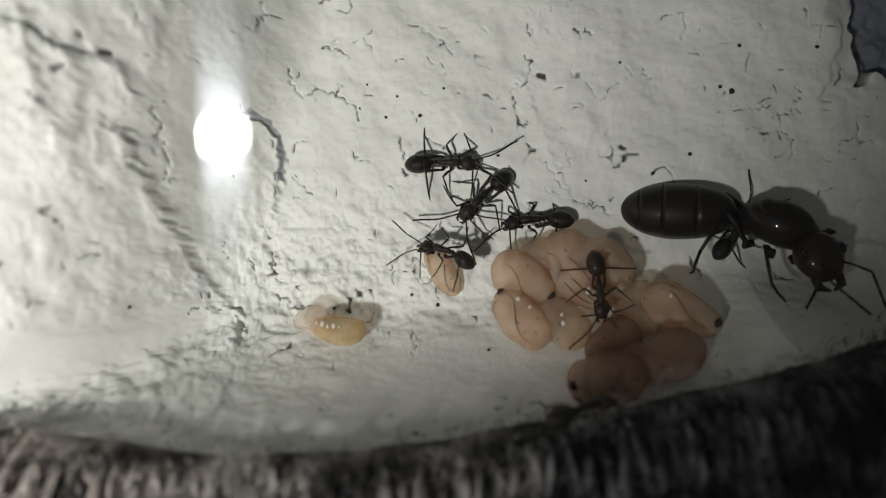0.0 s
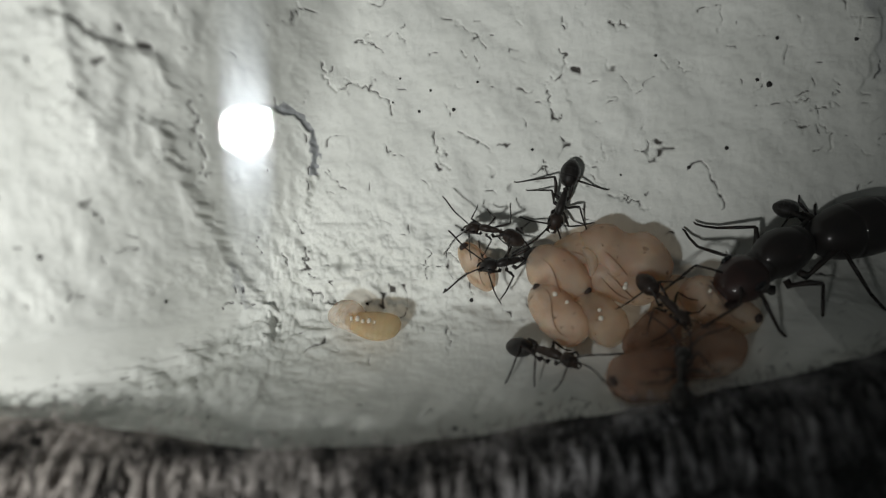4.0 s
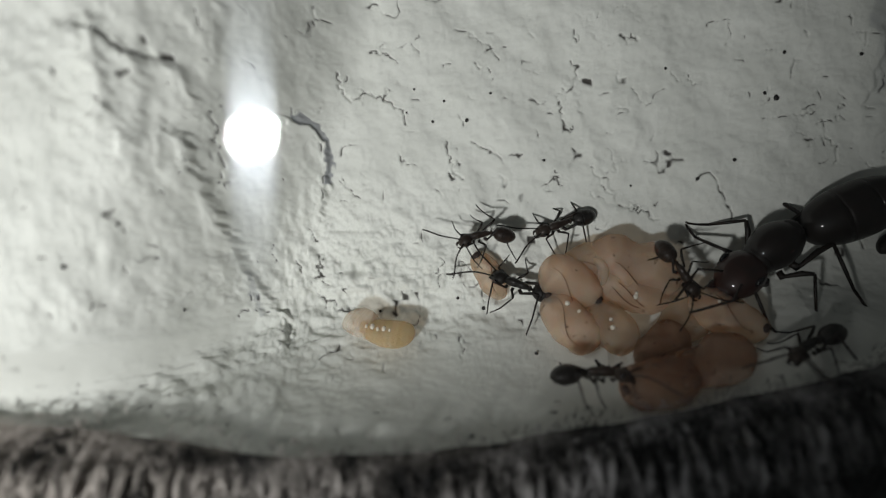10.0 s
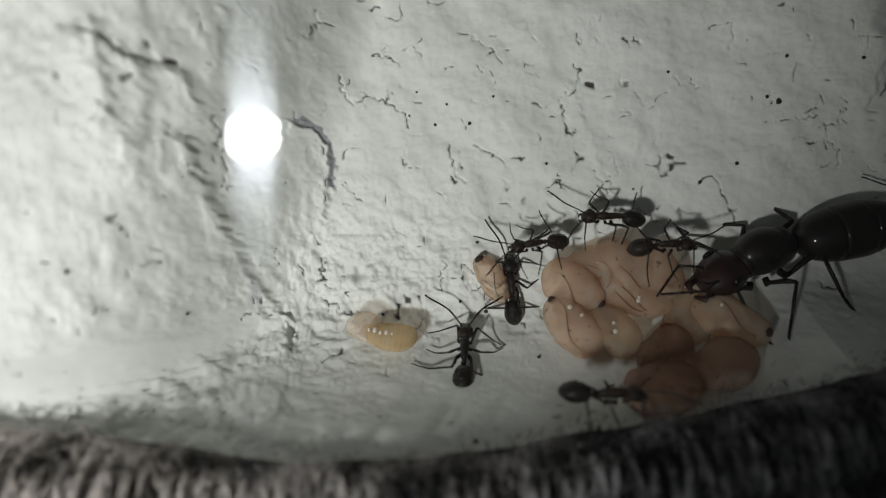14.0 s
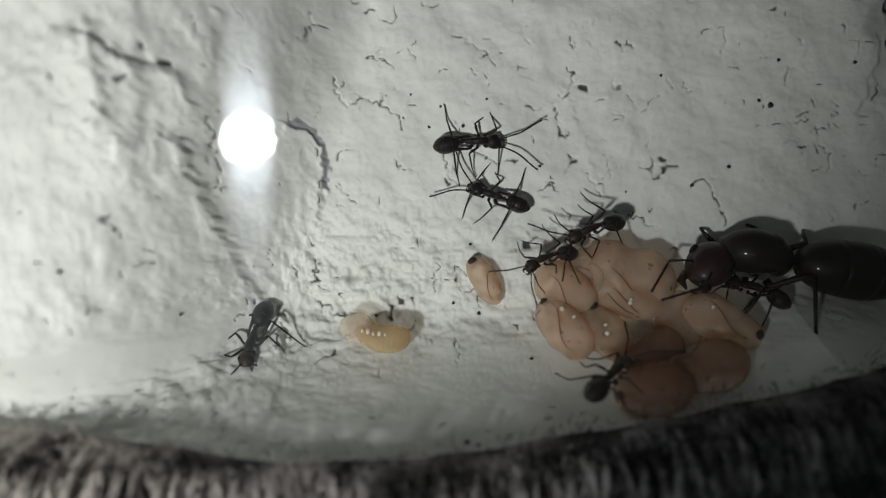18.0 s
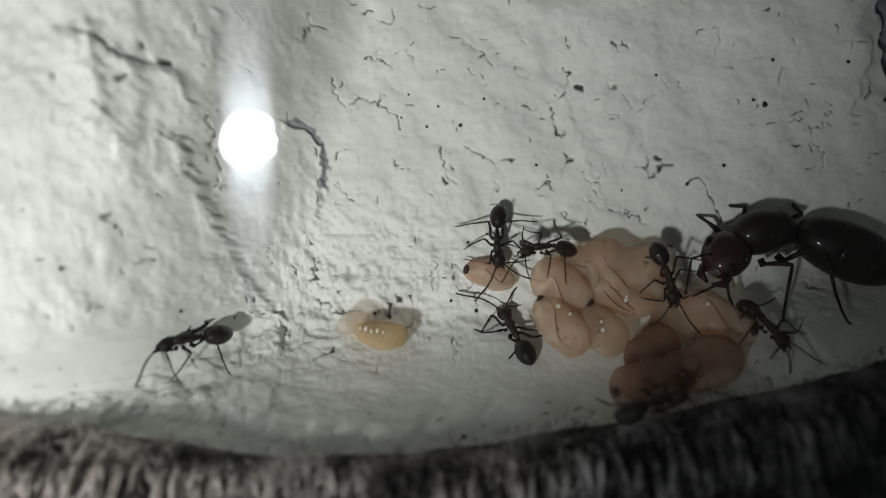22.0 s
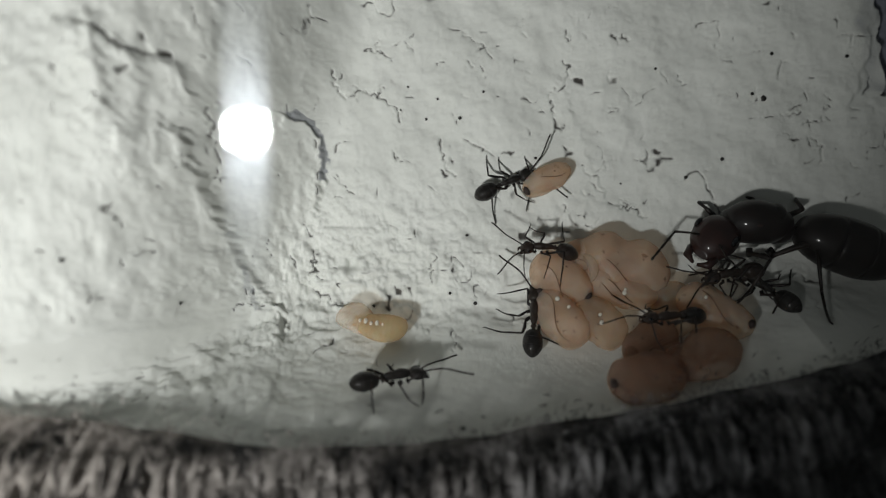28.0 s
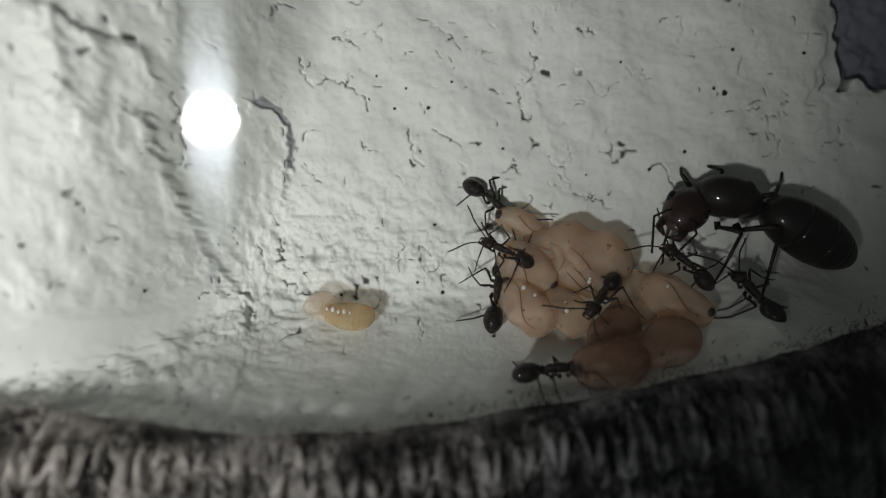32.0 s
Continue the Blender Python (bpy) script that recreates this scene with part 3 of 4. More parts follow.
def larva(length, width, mat, label, drops=0):
    bm = bmesh.new()
    rings = []
    for k in range(41):
        u = k / 40
        r = math.sqrt(max(0.01, 1 - (2 * u - 1) ** 2)) ** 0.8 * (1 + 0.012 * math.cos(u * 11 * math.tau)) * (0.75 + 0.35 * u)
        rings.append(((u - 0.5) * length, width * 0.45 + 0.12 * math.sin(u * math.pi), r * width / 2, r * width * 0.46))
    lathe(bm, rings, 20)
    for v in bm.verts:
        v.co.y += 0.25 * (2 * v.co.x / length) ** 2
    body = tagged(part("larva", bm, mat), label, "larva", group="brood pile")
    for k in range(drops):
        bm = bmesh.new()
        x = (-0.34 + 0.105 * k) * length
        size = (0.10, 0.15, 0.11, 0.14, 0.08)[k % 5]
        ball(bm, (x, width * (0.03 * math.sin(k * 2.3) - 0.02 * (k - 1)), width * (0.85 + 0.025 * k)), (size * 0.8, size * 1.1, 0.13), 12)
        part("droplet", bm, WET_GLINT, body, "wet droplet, coloured pale like its glint")
    return body


lay(larva(2.9, 1.6, GRUB, "yellowish larva lying on the sloping plaster", 5), -5.4, -4.6, 0.0, -8)
lay(larva(2.3, 1.7, PALE, "pale translucent larva on the plaster"), -6.5, -4.15, 0.0, 150)
lay(larva(1.5, 0.6, PALE, "tiny pale larva on the cocoons"), 5.69, -0.85, 2.2, 105)



# ---- ants ----
def leg_part(ant, at, reach, thick, bend):
    """A leg along +x of its own space: hip and thigh, with shin and foot under it."""
    drop = -at[2]
    knee = (0.42 * reach, 0.25 * bend * reach, 0.20 * reach)
    ankle = (0.75 * reach, -0.10 * bend * reach, drop * 0.66)
    bm = bmesh.new()
    tube(bm, [(0, 0, 0), (0.09 * reach, 0, -0.05 * reach), (0.12 * reach, 0, 0), (0.28 * reach, 0.16 * bend * reach, 0.13 * reach), knee],
         [thick * 1.3, thick * 1.4, thick * 0.8, thick * 1.15, thick * 0.75], 8)
    leg = part("leg", bm, LEG, ant)
    bm = bmesh.new()
    mid = [(knee[k] * 0.5 + ankle[k] * 0.5) for k in range(3)]
    tube(bm, [knee, mid, ankle], [thick * 0.62, thick * 0.72, thick * 0.52], 8)
    part("tibia", bm, LEG, leg)
    bm = bmesh.new()
    tip = (reach * 0.98, -0.40 * bend * reach, drop + thick * 0.4)
    joint = [(ankle[k] * 0.4 + tip[k] * 0.6) for k in range(3)]
    joint[2] -= 0.02 * reach
    tube(bm, [ankle, joint, tip, (tip[0] + 0.05 * reach, tip[1] - 0.02 * bend * reach, tip[2])], [thick * 0.56, thick * 0.5, thick * 0.46, thick * 0.3], 6)
    part("tarsus", bm, LEG, leg)
    return leg


def feeler(head, elbow, scape, lash, thick, side):
    bm = bmesh.new()
    tube(bm, [(0, 0, 0), (scape * 0.5, 0, 0.06 * scape), (scape, 0, 0.04 * scape)], [thick * 0.8, thick * 0.7, thick * 0.85], 7)
    ob = part("antenna", bm, LEG, head)
    bm = bmesh.new()
    turn = side * elbow
    points, radii = [(scape, 0, 0.04 * scape)], [thick * 0.7]
    for k in range(1, 9):
        a = turn * (math.sin(k / 8 * 2.6) if elbow > 0 else 1.0)
        q = points[-1]
        points.append((q[0] + lash / 8 * math.cos(a), q[1] + lash / 8 * math.sin(a), q[2] - 0.03 * lash))
        radii.append(thick * (0.72 if k % 2 else 0.9))
    tube(bm, points, radii, 7)
    part("funiculus", bm, LEG, ob)
    return ob


def build_ant(name, label, size, mats, queen=False):
    """An ant that faces +x with its feet on z = 0; size 1 is a worker of about four millimetres."""
    ant = new(name)
    ant.empty_display_size = 0.001
    tagged(ant, label, "ant", group="" if queen else "worker ants")
    back_mat, mid_mat, head_mat = mats
    s = size
    if queen:
        d = dict(z=1.85, mid=(3.8, 2.35, 2.6), head=(2.55, 2.5, 1.9), gaster=(6.0, 3.1, 3.0), neck=1.6, waist=-1.7, stalk=0.45, eye=0.28, scape=1.5, lash=2.1, thick=0.135)
        hips = [(1.2, 0.8, 3.3, 42), (0.3, 0.85, 3.4, 92), (-0.7, 0.8, 4.4, 140)]
    else:
        d = dict(z=0.70 * s, mid=(1.34 * s, 0.5 * s, 0.56 * s), head=(0.84 * s, 0.78 * s, 0.6 * s), gaster=(1.42 * s, 0.98 * s, 0.92 * s), neck=0.61 * s, waist=-0.64 * s,
                 stalk=0.26 * s, eye=0.10 * s, scape=0.95 * s, lash=1.45 * s, thick=0.064 * s)
        hips = [(0.42 * s, 0.17 * s, 1.6 * s, 52), (0.12 * s, 0.19 * s, 1.55 * s, 97), (-0.2 * s, 0.17 * s, 2.1 * s, 136)]
    z = d["z"]
    # mesosoma
    lx, wy, hz = d["mid"]
    bm = bmesh.new()
    rings = []
    for k in range(19):
        u = k / 18
        r = math.sqrt(max(0.012, 1 - (2 * u - 1) ** 2)) ** 0.7
        wide = (0.66 + 0.44 * u) if not queen else (0.62 + 0.42 * math.sin(u * 2.7))
        dip = 0.0 if queen else -0.10 * hz * math.exp(-((u - 0.42) / 0.1) ** 2)
        arch = 0.10 * hz * math.sin(u * math.pi)
        rings.append(((u - 0.5) * lx, z + arch + dip * 0.5, r * wide * wy / 2 * (1 + (0 if queen else -0.12 * math.exp(-((u - 0.45) / 0.09) ** 2))), r * (0.8 + 0.2 * u) * hz / 2 + dip * 0.5))
    lathe(bm, rings, 18)
    body = part("mesosoma", bm, mid_mat, ant)
    if queen:
        for side in (-1, 1):
            bm = bmesh.new()
            ball(bm, (0.3, side * 0.93, z + 0.8), (0.28, 0.12, 0.14), 10)
            part("wing_scar", bm, REDDISH, body, "pale scar of a shed wing")
        bm = bmesh.new()
        lathe(bm, [(x, zc, ry, rz) for x, zc, ry, rz in egg(0.85, 1.2, 0.5, 1, 1, 10, -1.2, z + 1.06)], 16)
        part("scutellum", bm, mid_mat, body)
        bm = bmesh.new()
        lathe(bm, egg(1.6, 1.85, 1.85, 0.9, 0.8, 14, 0.45, z - 0.05), 20)
        part("pronotum", bm, mid_mat, body)
        bm = bmesh.new()
        lathe(bm, egg(1.5, 1.55, 1.8, 0.9, 0.9, 14, -1.95, z - 0.15), 20)
        part("propodeum", bm, mid_mat, body)
    # stalk
    bm = bmesh.new()
    k = d["stalk"]
    lathe(bm, egg(k * 0.75, k * 1.1, k * 1.9, 1, 1, 10, d["waist"] - k * 0.55, z - 0.05 * hz), 14)
    tube(bm, [(d["waist"] + k * 0.9, 0, z), (d["waist"] - k * 1.3, 0, z - 0.03)], [k * 0.3, k * 0.28], 8)
    part("petiole", bm, mid_mat, ant)
    # gaster, with its plates, in its own space
    gl, gw, gh = d["gaster"]
    joint = (d["waist"] - k * 0.75, 0, z - 0.02)
    bm = bmesh.new()
    lathe(bm, egg(gl * 0.98, gw * 0.94, gh * 0.94, 1.05 if queen else 1.3, 0.75, 20, -gl * 0.98, 0), 24)
    gaster = part("gaster", bm, back_mat, ant)
    cuts = [0.0, 0.34, 0.62, 0.82, 1.0]
    for a, b in zip(cuts, cuts[1:]):
        bm = bmesh.new()
        rings = []
        for j in range(9):
            u = a + (b - a) * j / 8 * 0.985
            w = min(max(u, 0.006), 0.994)
            r = 2 * math.sqrt(w * (1 - w))
            r = r ** (0.75 if w < 0.5 else (1.05 if queen else 1.3))
            lip = 1.0 + 0.010 * (j / 8) ** 3
            rings.append((-w * gl, 0, r * gw / 2 * lip, r * gh / 2 * lip))
        lathe(bm, rings, 24)
        part("tergite", bm, back_mat, gaster)
    # head in its own space
    hl, hw, hh = d["head"]
    bm = bmesh.new()
    rings = []
    for j in range(17):
        u = min(max(math.sin((j / 16 - 0.5) * math.pi) * 0.5 + 0.5, 0.01), 0.99)
        r = (2 * math.sqrt(u * (1 - u))) ** 0.75 * (1.0 - 0.28 * max(0, u - 0.45))
        rings.append((u * hl * 1.02 - 0.05 * hl, -0.06 * hh * u, r * hw / 2, r * hh / 2))
    lathe(bm, rings, 20)
    head = part("head", bm, head_mat, ant)
    for side in (-1, 1):
        bm = bmesh.new()
        ball(bm, (hl * 0.42, side * hw * 0.42, hh * 0.2), (d["eye"] * 1.25, d["eye"] * 0.6, d["eye"]), 10)
        part("eye", bm, EYE, head)
        bm = bmesh.new()
        tube(bm, [(hl * 0.86, side * hw * 0.26, -hh * 0.12), (hl * 1.06, side * hw * 0.24, -hh * 0.16), (hl * 1.16, side * hw * 0.04, -hh * 0.18)], [hw * 0.10, hw * 0.09, hw * 0.03], 7)
        part("mandible", bm, head_mat, head)
    feelers = []
    for side in (-1, 1):
        ob = feeler(head, -0.85 if queen else 0.3, d["scape"], d["lash"], d["thick"] * (0.6 if queen else 0.85), side)
        feelers.append((ob, Vector((hl * 0.68, side * hw * 0.2, hh * 0.24)) * MM, side))
    legs = []
    for n, (hx, hy, reach, angle) in enumerate(hips):
        for side in (-1, 1):
            leg = leg_part(ant, (hx, hy, z - 0.35 * hz), reach, d["thick"] * (1.15 if n == 2 else 1.0), side * (-1.0, 0.7, 1.0)[n])
            legs.append((leg, Vector((hx, side * hy, z - 0.35 * hz)) * MM, side * angle, (n + (side > 0)) % 2, side))
    return dict(ant=ant, head=head, gaster=gaster, head_at=Vector((d["neck"], 0, z + 0.02)) * MM, gaster_at=Vector(joint) * MM, legs=legs, feelers=feelers,
                stride=3.2 if queen else 2.0 * s, size=2.6 if queen else s, share=0.25 if queen else 0.6, lean=1.0 if queen else 0.55, nod=14 if queen else 12, heave=20 if queen else 0)


queen = build_ant("queen_ant", "large glossy black queen ant with a red-brown head", 1, (JET, JET, REDDISH), True)
CAST = [("A1", 1.06, (BLACK, BROWN, BROWN), "glossy black-brown worker ant beside the brood pile"), ("A2", 1.08, (BLACK, BLACK, BROWN), "black worker ant roaming over the plaster"),
        ("A3", 1.04, (BLACK, BLACK, BLACK), "black worker ant walking over the plaster"), ("A4", 0.86, (BROWN, BROWN, BROWN), "small brown worker ant tending cocoons"),
        ("A5", 0.95, (BROWN, BROWN, BROWN), "dark brown worker ant near the queen"), ("A6", 0.96, (BLACK, BLACK, BLACK), "black worker ant that carries a cocoon"),
        ("A7", 0.95, (BLACK, BROWN, BROWN), "dark worker ant on the brood pile")]
workers = {key: build_ant("worker_ant", label, size, mats) for key, size, mats, label in CAST}

# ---- glass, cloth, torch and table ----
PANE_AT, PANE_UP = Vector((-20.45, -3.13, 14.90)), Vector((-1.10, -27.73, 82.20)).normalized()


def pane_height(x, y):
    return PANE_AT.z - (PANE_UP.x * (x - PANE_AT.x) + PANE_UP.y * (y - PANE_AT.y)) / PANE_UP.z


def build_pane():
    bm = bmesh.new()
    corners = [(-31, -17), (25, -17), (25, 17), (-31, 17)]
    low = [bm.verts.new((x, y, pane_height(x, y))) for x, y in corners]
    high = [bm.verts.new(Vector((x, y, pane_height(x, y))) + PANE_UP * 0.9) for x, y in corners]
    bm.faces.new(low[::-1])
    bm.faces.new(high)
    for k in range(4):
        bm.faces.new((low[k], low[(k + 1) % 4], high[(k + 1) % 4], high[k]))
    ob = part("cover_glass", bm, GLASS, smooth=False)
    ob.visible_shadow = False
    return tagged(ob, "clear glass cover over the plaster nest", "glass cover")


build_pane()


def cloth_edge(x):
    """The cloth's border, eased between its knots and a little wavy."""
    knots = [-25.2, -20.6, -17.4, -13.8, -7.8, -1.3, 3.5, 9.6, 16.0, 20.5, 25.0], [-6.72, -7.39, -7.89, -8.49, -8.86, -8.54, -8.02, -7.01, -5.36, -4.54, -3.7]
    return float(np.mean(np.interp(x + np.linspace(-3, 3, 13), *knots))) + 0.05 * float(rough(x, 0.0, 1.7, 71))


def build_cloth():
    cloth = new("knitted_cloth")
    cloth.empty_display_size = 0.002
    tagged(cloth, "dark grey marled knitted cloth lying on the plaster rim", "cloth")

    def over(x, down, up):
        """A point of the cloth: down from its edge, up from the rim."""
        y = cloth_edge(x) - down
        low, high = float(hollow(x, y - 0.4)), float(hollow(x, y + 0.4))
        out = Vector((0, (low - high) / 0.8, 1)).normalized()
        return Vector((x, y, (float(hollow(x, y)) + low + high) / 3 + 0.3)) + out * up

    xs = np.arange(-27, 23.01, 0.5)
    section = [(0.05, -0.3), (-0.25, 0.1), (-0.2, 0.4), (0.2, 0.5), (0.8, 0.3), (2, 0.3), (5, 0.3), (9, 0.3), (9, -0.3), (2, -0.3)]
    bm = bmesh.new()
    rows = [[bm.verts.new(over(x, d, u)) for d, u in section] for x in xs]
    for a, b in zip(rows, rows[1:]):
        for k in range(len(section)):
            bm.faces.new((a[k], b[k], b[(k + 1) % len(section)], a[(k + 1) % len(section)]))
    bmesh.ops.recalc_face_normals(bm, faces=bm.faces)
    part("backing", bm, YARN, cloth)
    rnd = random.Random(21)
    x = -26.5
    while x < 22.5:
        pitch = 1.5 - 0.008 * (x + 10)
        bm = bmesh.new()
        for r in range(14):
            d = 0.3 + r * 0.66 + rnd.gauss(0, 0.08)
            bulge = 0.25 if r else -0.05
            for side in (-1, 1):
                for strand in range(5):
                    ox, oz = rnd.gauss(0, 0.08), rnd.gauss(0, 0.10)
                    lean = 0.13 * d
                    p = [over(x + lean + side * pitch * 0.06 + ox, d + 0.55 + rnd.gauss(0, 0.08), 0.45 + bulge + oz),
                         over(x + lean + side * pitch * 0.20 + ox, d + 0.2 + rnd.gauss(0, 0.08), 0.65 + bulge + oz),
                         over(x + lean + side * pitch * 0.27 + ox, d - 0.25 + rnd.gauss(0, 0.08), 0.4 + bulge + oz)]
                    tube(bm, p, [0.07, rnd.uniform(0.08, 0.13), 0.07], 5)
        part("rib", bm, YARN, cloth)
        x += pitch
    bm = bmesh.new()
    for _ in range(9000):
        x = rnd.uniform(-26, 22)
        d = rnd.gauss(0.25, 0.35) if rnd.random() < 0.3 else rnd.uniform(0.1, 6)
        a = rnd.uniform(0, math.tau)
        p = over(x, d, 0.35 + rnd.uniform(0, 0.5))
        q = p + Vector((math.cos(a), math.sin(a), rnd.uniform(0.1, 0.9))) * rnd.uniform(0.2, 0.5)
        tube(bm, [p, (p + q) / 2 + Vector((rnd.gauss(0, 0.06), rnd.gauss(0, 0.06), 0)), q], [0.028, 0.024, 0.01], 3)
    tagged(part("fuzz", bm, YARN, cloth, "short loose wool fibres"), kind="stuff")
    return cloth


build_cloth()


def build_torch():
    torch = new("torch")
    torch.empty_display_size = 0.005
    tagged(torch, "small dark metal torch held above the nest", "torch")
    torch.matrix_world = look(TORCH, AIM)
    bm = bmesh.new()
    for r, z0, z1 in ((7, 2.5, 14), (6, 14, 70)):
        bmesh.ops.create_cone(bm, cap_ends=True, segments=32, radius1=r, radius2=r, depth=z1 - z0, matrix=Matrix.Translation((0, 0, (z0 + z1) / 2)))
    part("barrel", bm, TORCH_BODY, torch)
    bm = bmesh.new()
    outer = [bm.verts.new((7 * math.cos(a), 7 * math.sin(a), z)) for z in (2.5, 0.0) for a in (math.tau * k / 32 for k in range(32))]
    inner = [bm.verts.new((5 * math.cos(a), 5 * math.sin(a), z)) for z in (0.0, 2.5) for a in (math.tau * k / 32 for k in range(32))]
    ring = outer + inner
    for level in range(3):
        for k in range(32):
            bm.faces.new((ring[level * 32 + k], ring[level * 32 + (k + 1) % 32], ring[(level + 1) * 32 + (k + 1) % 32], ring[(level + 1) * 32 + k]))
    part("bezel", bm, TORCH_BODY, torch)


build_torch()


def build_table():
    bm = bmesh.new()
    for x0, x1, y0, y1, z0, z1 in ((-400, 400, -300, 300, -26, -6),):
        bmesh.ops.create_cube(bm, size=1, matrix=Matrix.Translation(((x0 + x1) / 2, (y0 + y1) / 2, (z0 + z1) / 2)) @ Matrix.Diagonal((x1 - x0, y1 - y0, z1 - z0, 1)))
    bmesh.ops.bevel(bm, geom=bm.edges[:], offset=2, segments=2, affect="EDGES")
    wood = mottled(material("table_wood", (0.16, 0.10, 0.06), 0.5), (0.10, 0.06, 0.035), (0.22, 0.14, 0.08), 40)
    tagged(part("tabletop", bm, wood, smooth=False), "dark wooden tabletop under the nest", "table", kind="structure")


build_table()

# ---- ways: seconds, place in millimetres, lift, heading, turn of the head and of the gaster and the tip of the gaster in degrees ----
QUEEN_WAY = [
    (0, 17.20, -0.05, 0.4, -29, -48, 16, -10), (0.5, 16.21, -1.51, 0.4, -54, -47, 10, -16), (1, 15.94, -1.58, 0.4, -86, -22, 21, -23), (1.5, 15.40, -2.30, 0.4, -105, -12, 8, -13),
    (2, 15.10, -2.52, 0.4, -129, -22, -4, 11), (2.5, 15.03, -2.55, 0.4, -146, -18, -9, 7), (3, 15.15, -2.43, 0.4, -147, -19, -14, 3), (6, 15.07, -0.81, 0.4, -157, 42, -14, 1),
    (7, 15.10, -0.94, 0.4, -156, 35, -17, 4), (8, 15.09, -1.07, 0.4, -160, 21, -12, 9), (9, 14.86, -0.83, 0.4, -157, 12, -17, 10), (10, 14.73, -0.87, 0.4, -147, 7, -18, 17),
    (11, 14.74, -1.52, 0.4, -126, 10, -23, 10), (12, 15.29, -1.76, 0.4, -108, 4, -20, -2), (13, 14.78, -1.73, 0.4, -117, -8, -14, 5), (14, 14.05, -1.06, 0.4, -157, 6, -14, 8),
    (17, 13.95, -1.31, 0.4, -187, 48, 0, -7), (18, 14.06, -1.06, 0.4, -192, 54, 5, -7), (19, 14.43, -0.58, 0.4, -187, 45, 0, -7), (20, 14.57, -0.32, 0.4, -180, 49, -11, -10),
    (21, 14.51, -0.49, 0.4, -160, 33, -32, -12), (22, 14.78, -0.06, 0.4, -167, 40, -31, -15), (23, 14.60, -0.15, 0.4, -173, 48, -23, -11), (24, 14.53, -0.13, 0.4, -175, 50, -19, -13),
    (25, 14.59, 0.02, 0.4, -178, 53, -18, -14), (28, 14.59, 0.08, 0.4, -184, 50, -12, -12), (29, 14.88, 0.44, 0.4, -179, 44, -22, -15), (30, 14.84, 0.35, 0.4, -181, 45, -17, -14),
    (31, 15.11, 0.45, 0.4, -183, 45, -14, -15), (32, 15.05, 1.16, 0.4, -189, 56, -14, -20),
]
A1_WAY = [
    (0, 0.33, 4.61, 0, 0, -7, 6, 0), (0.5, -1.82, 3.23, 0, -95, 0, 0, 0), (1, -3.72, 1.27, 0, -124, 5, -4, -8), (1.5, -3.06, -0.74, 0, -53, -17, 14, -18),
    (2, -0.67, -2.94, 0, -41, -6, 5, -17), (2.5, 1.71, -5.16, 0, -2, -12, 10, 0), (3, 3.01, -5.8, 0, -30, -4, 4, 0), (3.5, 3.26, -5.99, 0, -38, 4, -3, -12),
    (5.5, 3.51, -5.74, 0, -16, 7, -6, -18), (6, 3.46, -5.9, 0, -29, 7, -6, -18), (7, 3.38, -6.21, 0, -43, 2, -1, -18), (8, 4.59, -5.93, 1.6, -26, -7, 6, 0),
    (9, 4.36, -6.18, 1.6, 3, 8, -7, 0), (10, 4.74, -6.08, 1.6, -2, -19, 15, 0), (11, 4.19, -6.14, 1.6, 22, 10, -8, 0), (12, 4.51, -6.25, 1.6, -13, -7, 6, 0),
    (13, 4.61, -6.53, 1.6, -21, 3, -3, 0), (14, 4.84, -6.61, 1.6, -2, 15, -13, 0), (14.5, 4.97, -6.58, 1.6, -2, 15, -13, 0), (16.5, 4.79, -5.93, 2.4, 49, -2, 1, 0),
    (17, 5.03, -5.97, 2.4, 48, 0, 0, 0), (18, 5.57, -5.68, 2.4, 49, -1, 1, 0), (19, 5.98, -5.05, 2.4, 46, -7, 6, 0), (20, 5.65, -4.62, 2.4, 61, 2, -2, 0),
    (20.5, 4.52, -5.2, 2.4, 71, 0, 0, 0), (21, 4.07, -5.69, 0, 114, 3, -2, 0), (21.5, 2.47, -5.88, 0, 133, 0, 0, 0), (22, 1.55, -4.24, 0, 111, -2, 2, 0),
    (22.5, 1.58, -3.5, 0, 92, 2, -2, -3), (23, 1.91, -2.64, 0, 78, 0, 0, 0), (24, 2.6, -1.64, 1.4, 67, -6, 5, 0), (25, 2.05, -3.49, 1.4, 102, 3, -2, 0),
    (25.5, 2.16, -3.44, 1.4, 86, 0, 0, 0), (27.5, 2.66, -3.84, 1.4, 81, -5, 4, 0), (28, 2.65, -3.54, 1.4, 85, 0, 0, 0), (29, 2.56, -2.54, 1.4, 84, 0, 0, 0),
    (30, 2.02, -2.16, 1.4, 81, -4, 3, 0), (31, 2.29, -1.84, 1.4, 83, 4, -3, 0), (32, 2.5, -2.82, 1.4, 82, 1, -1, 0),
]
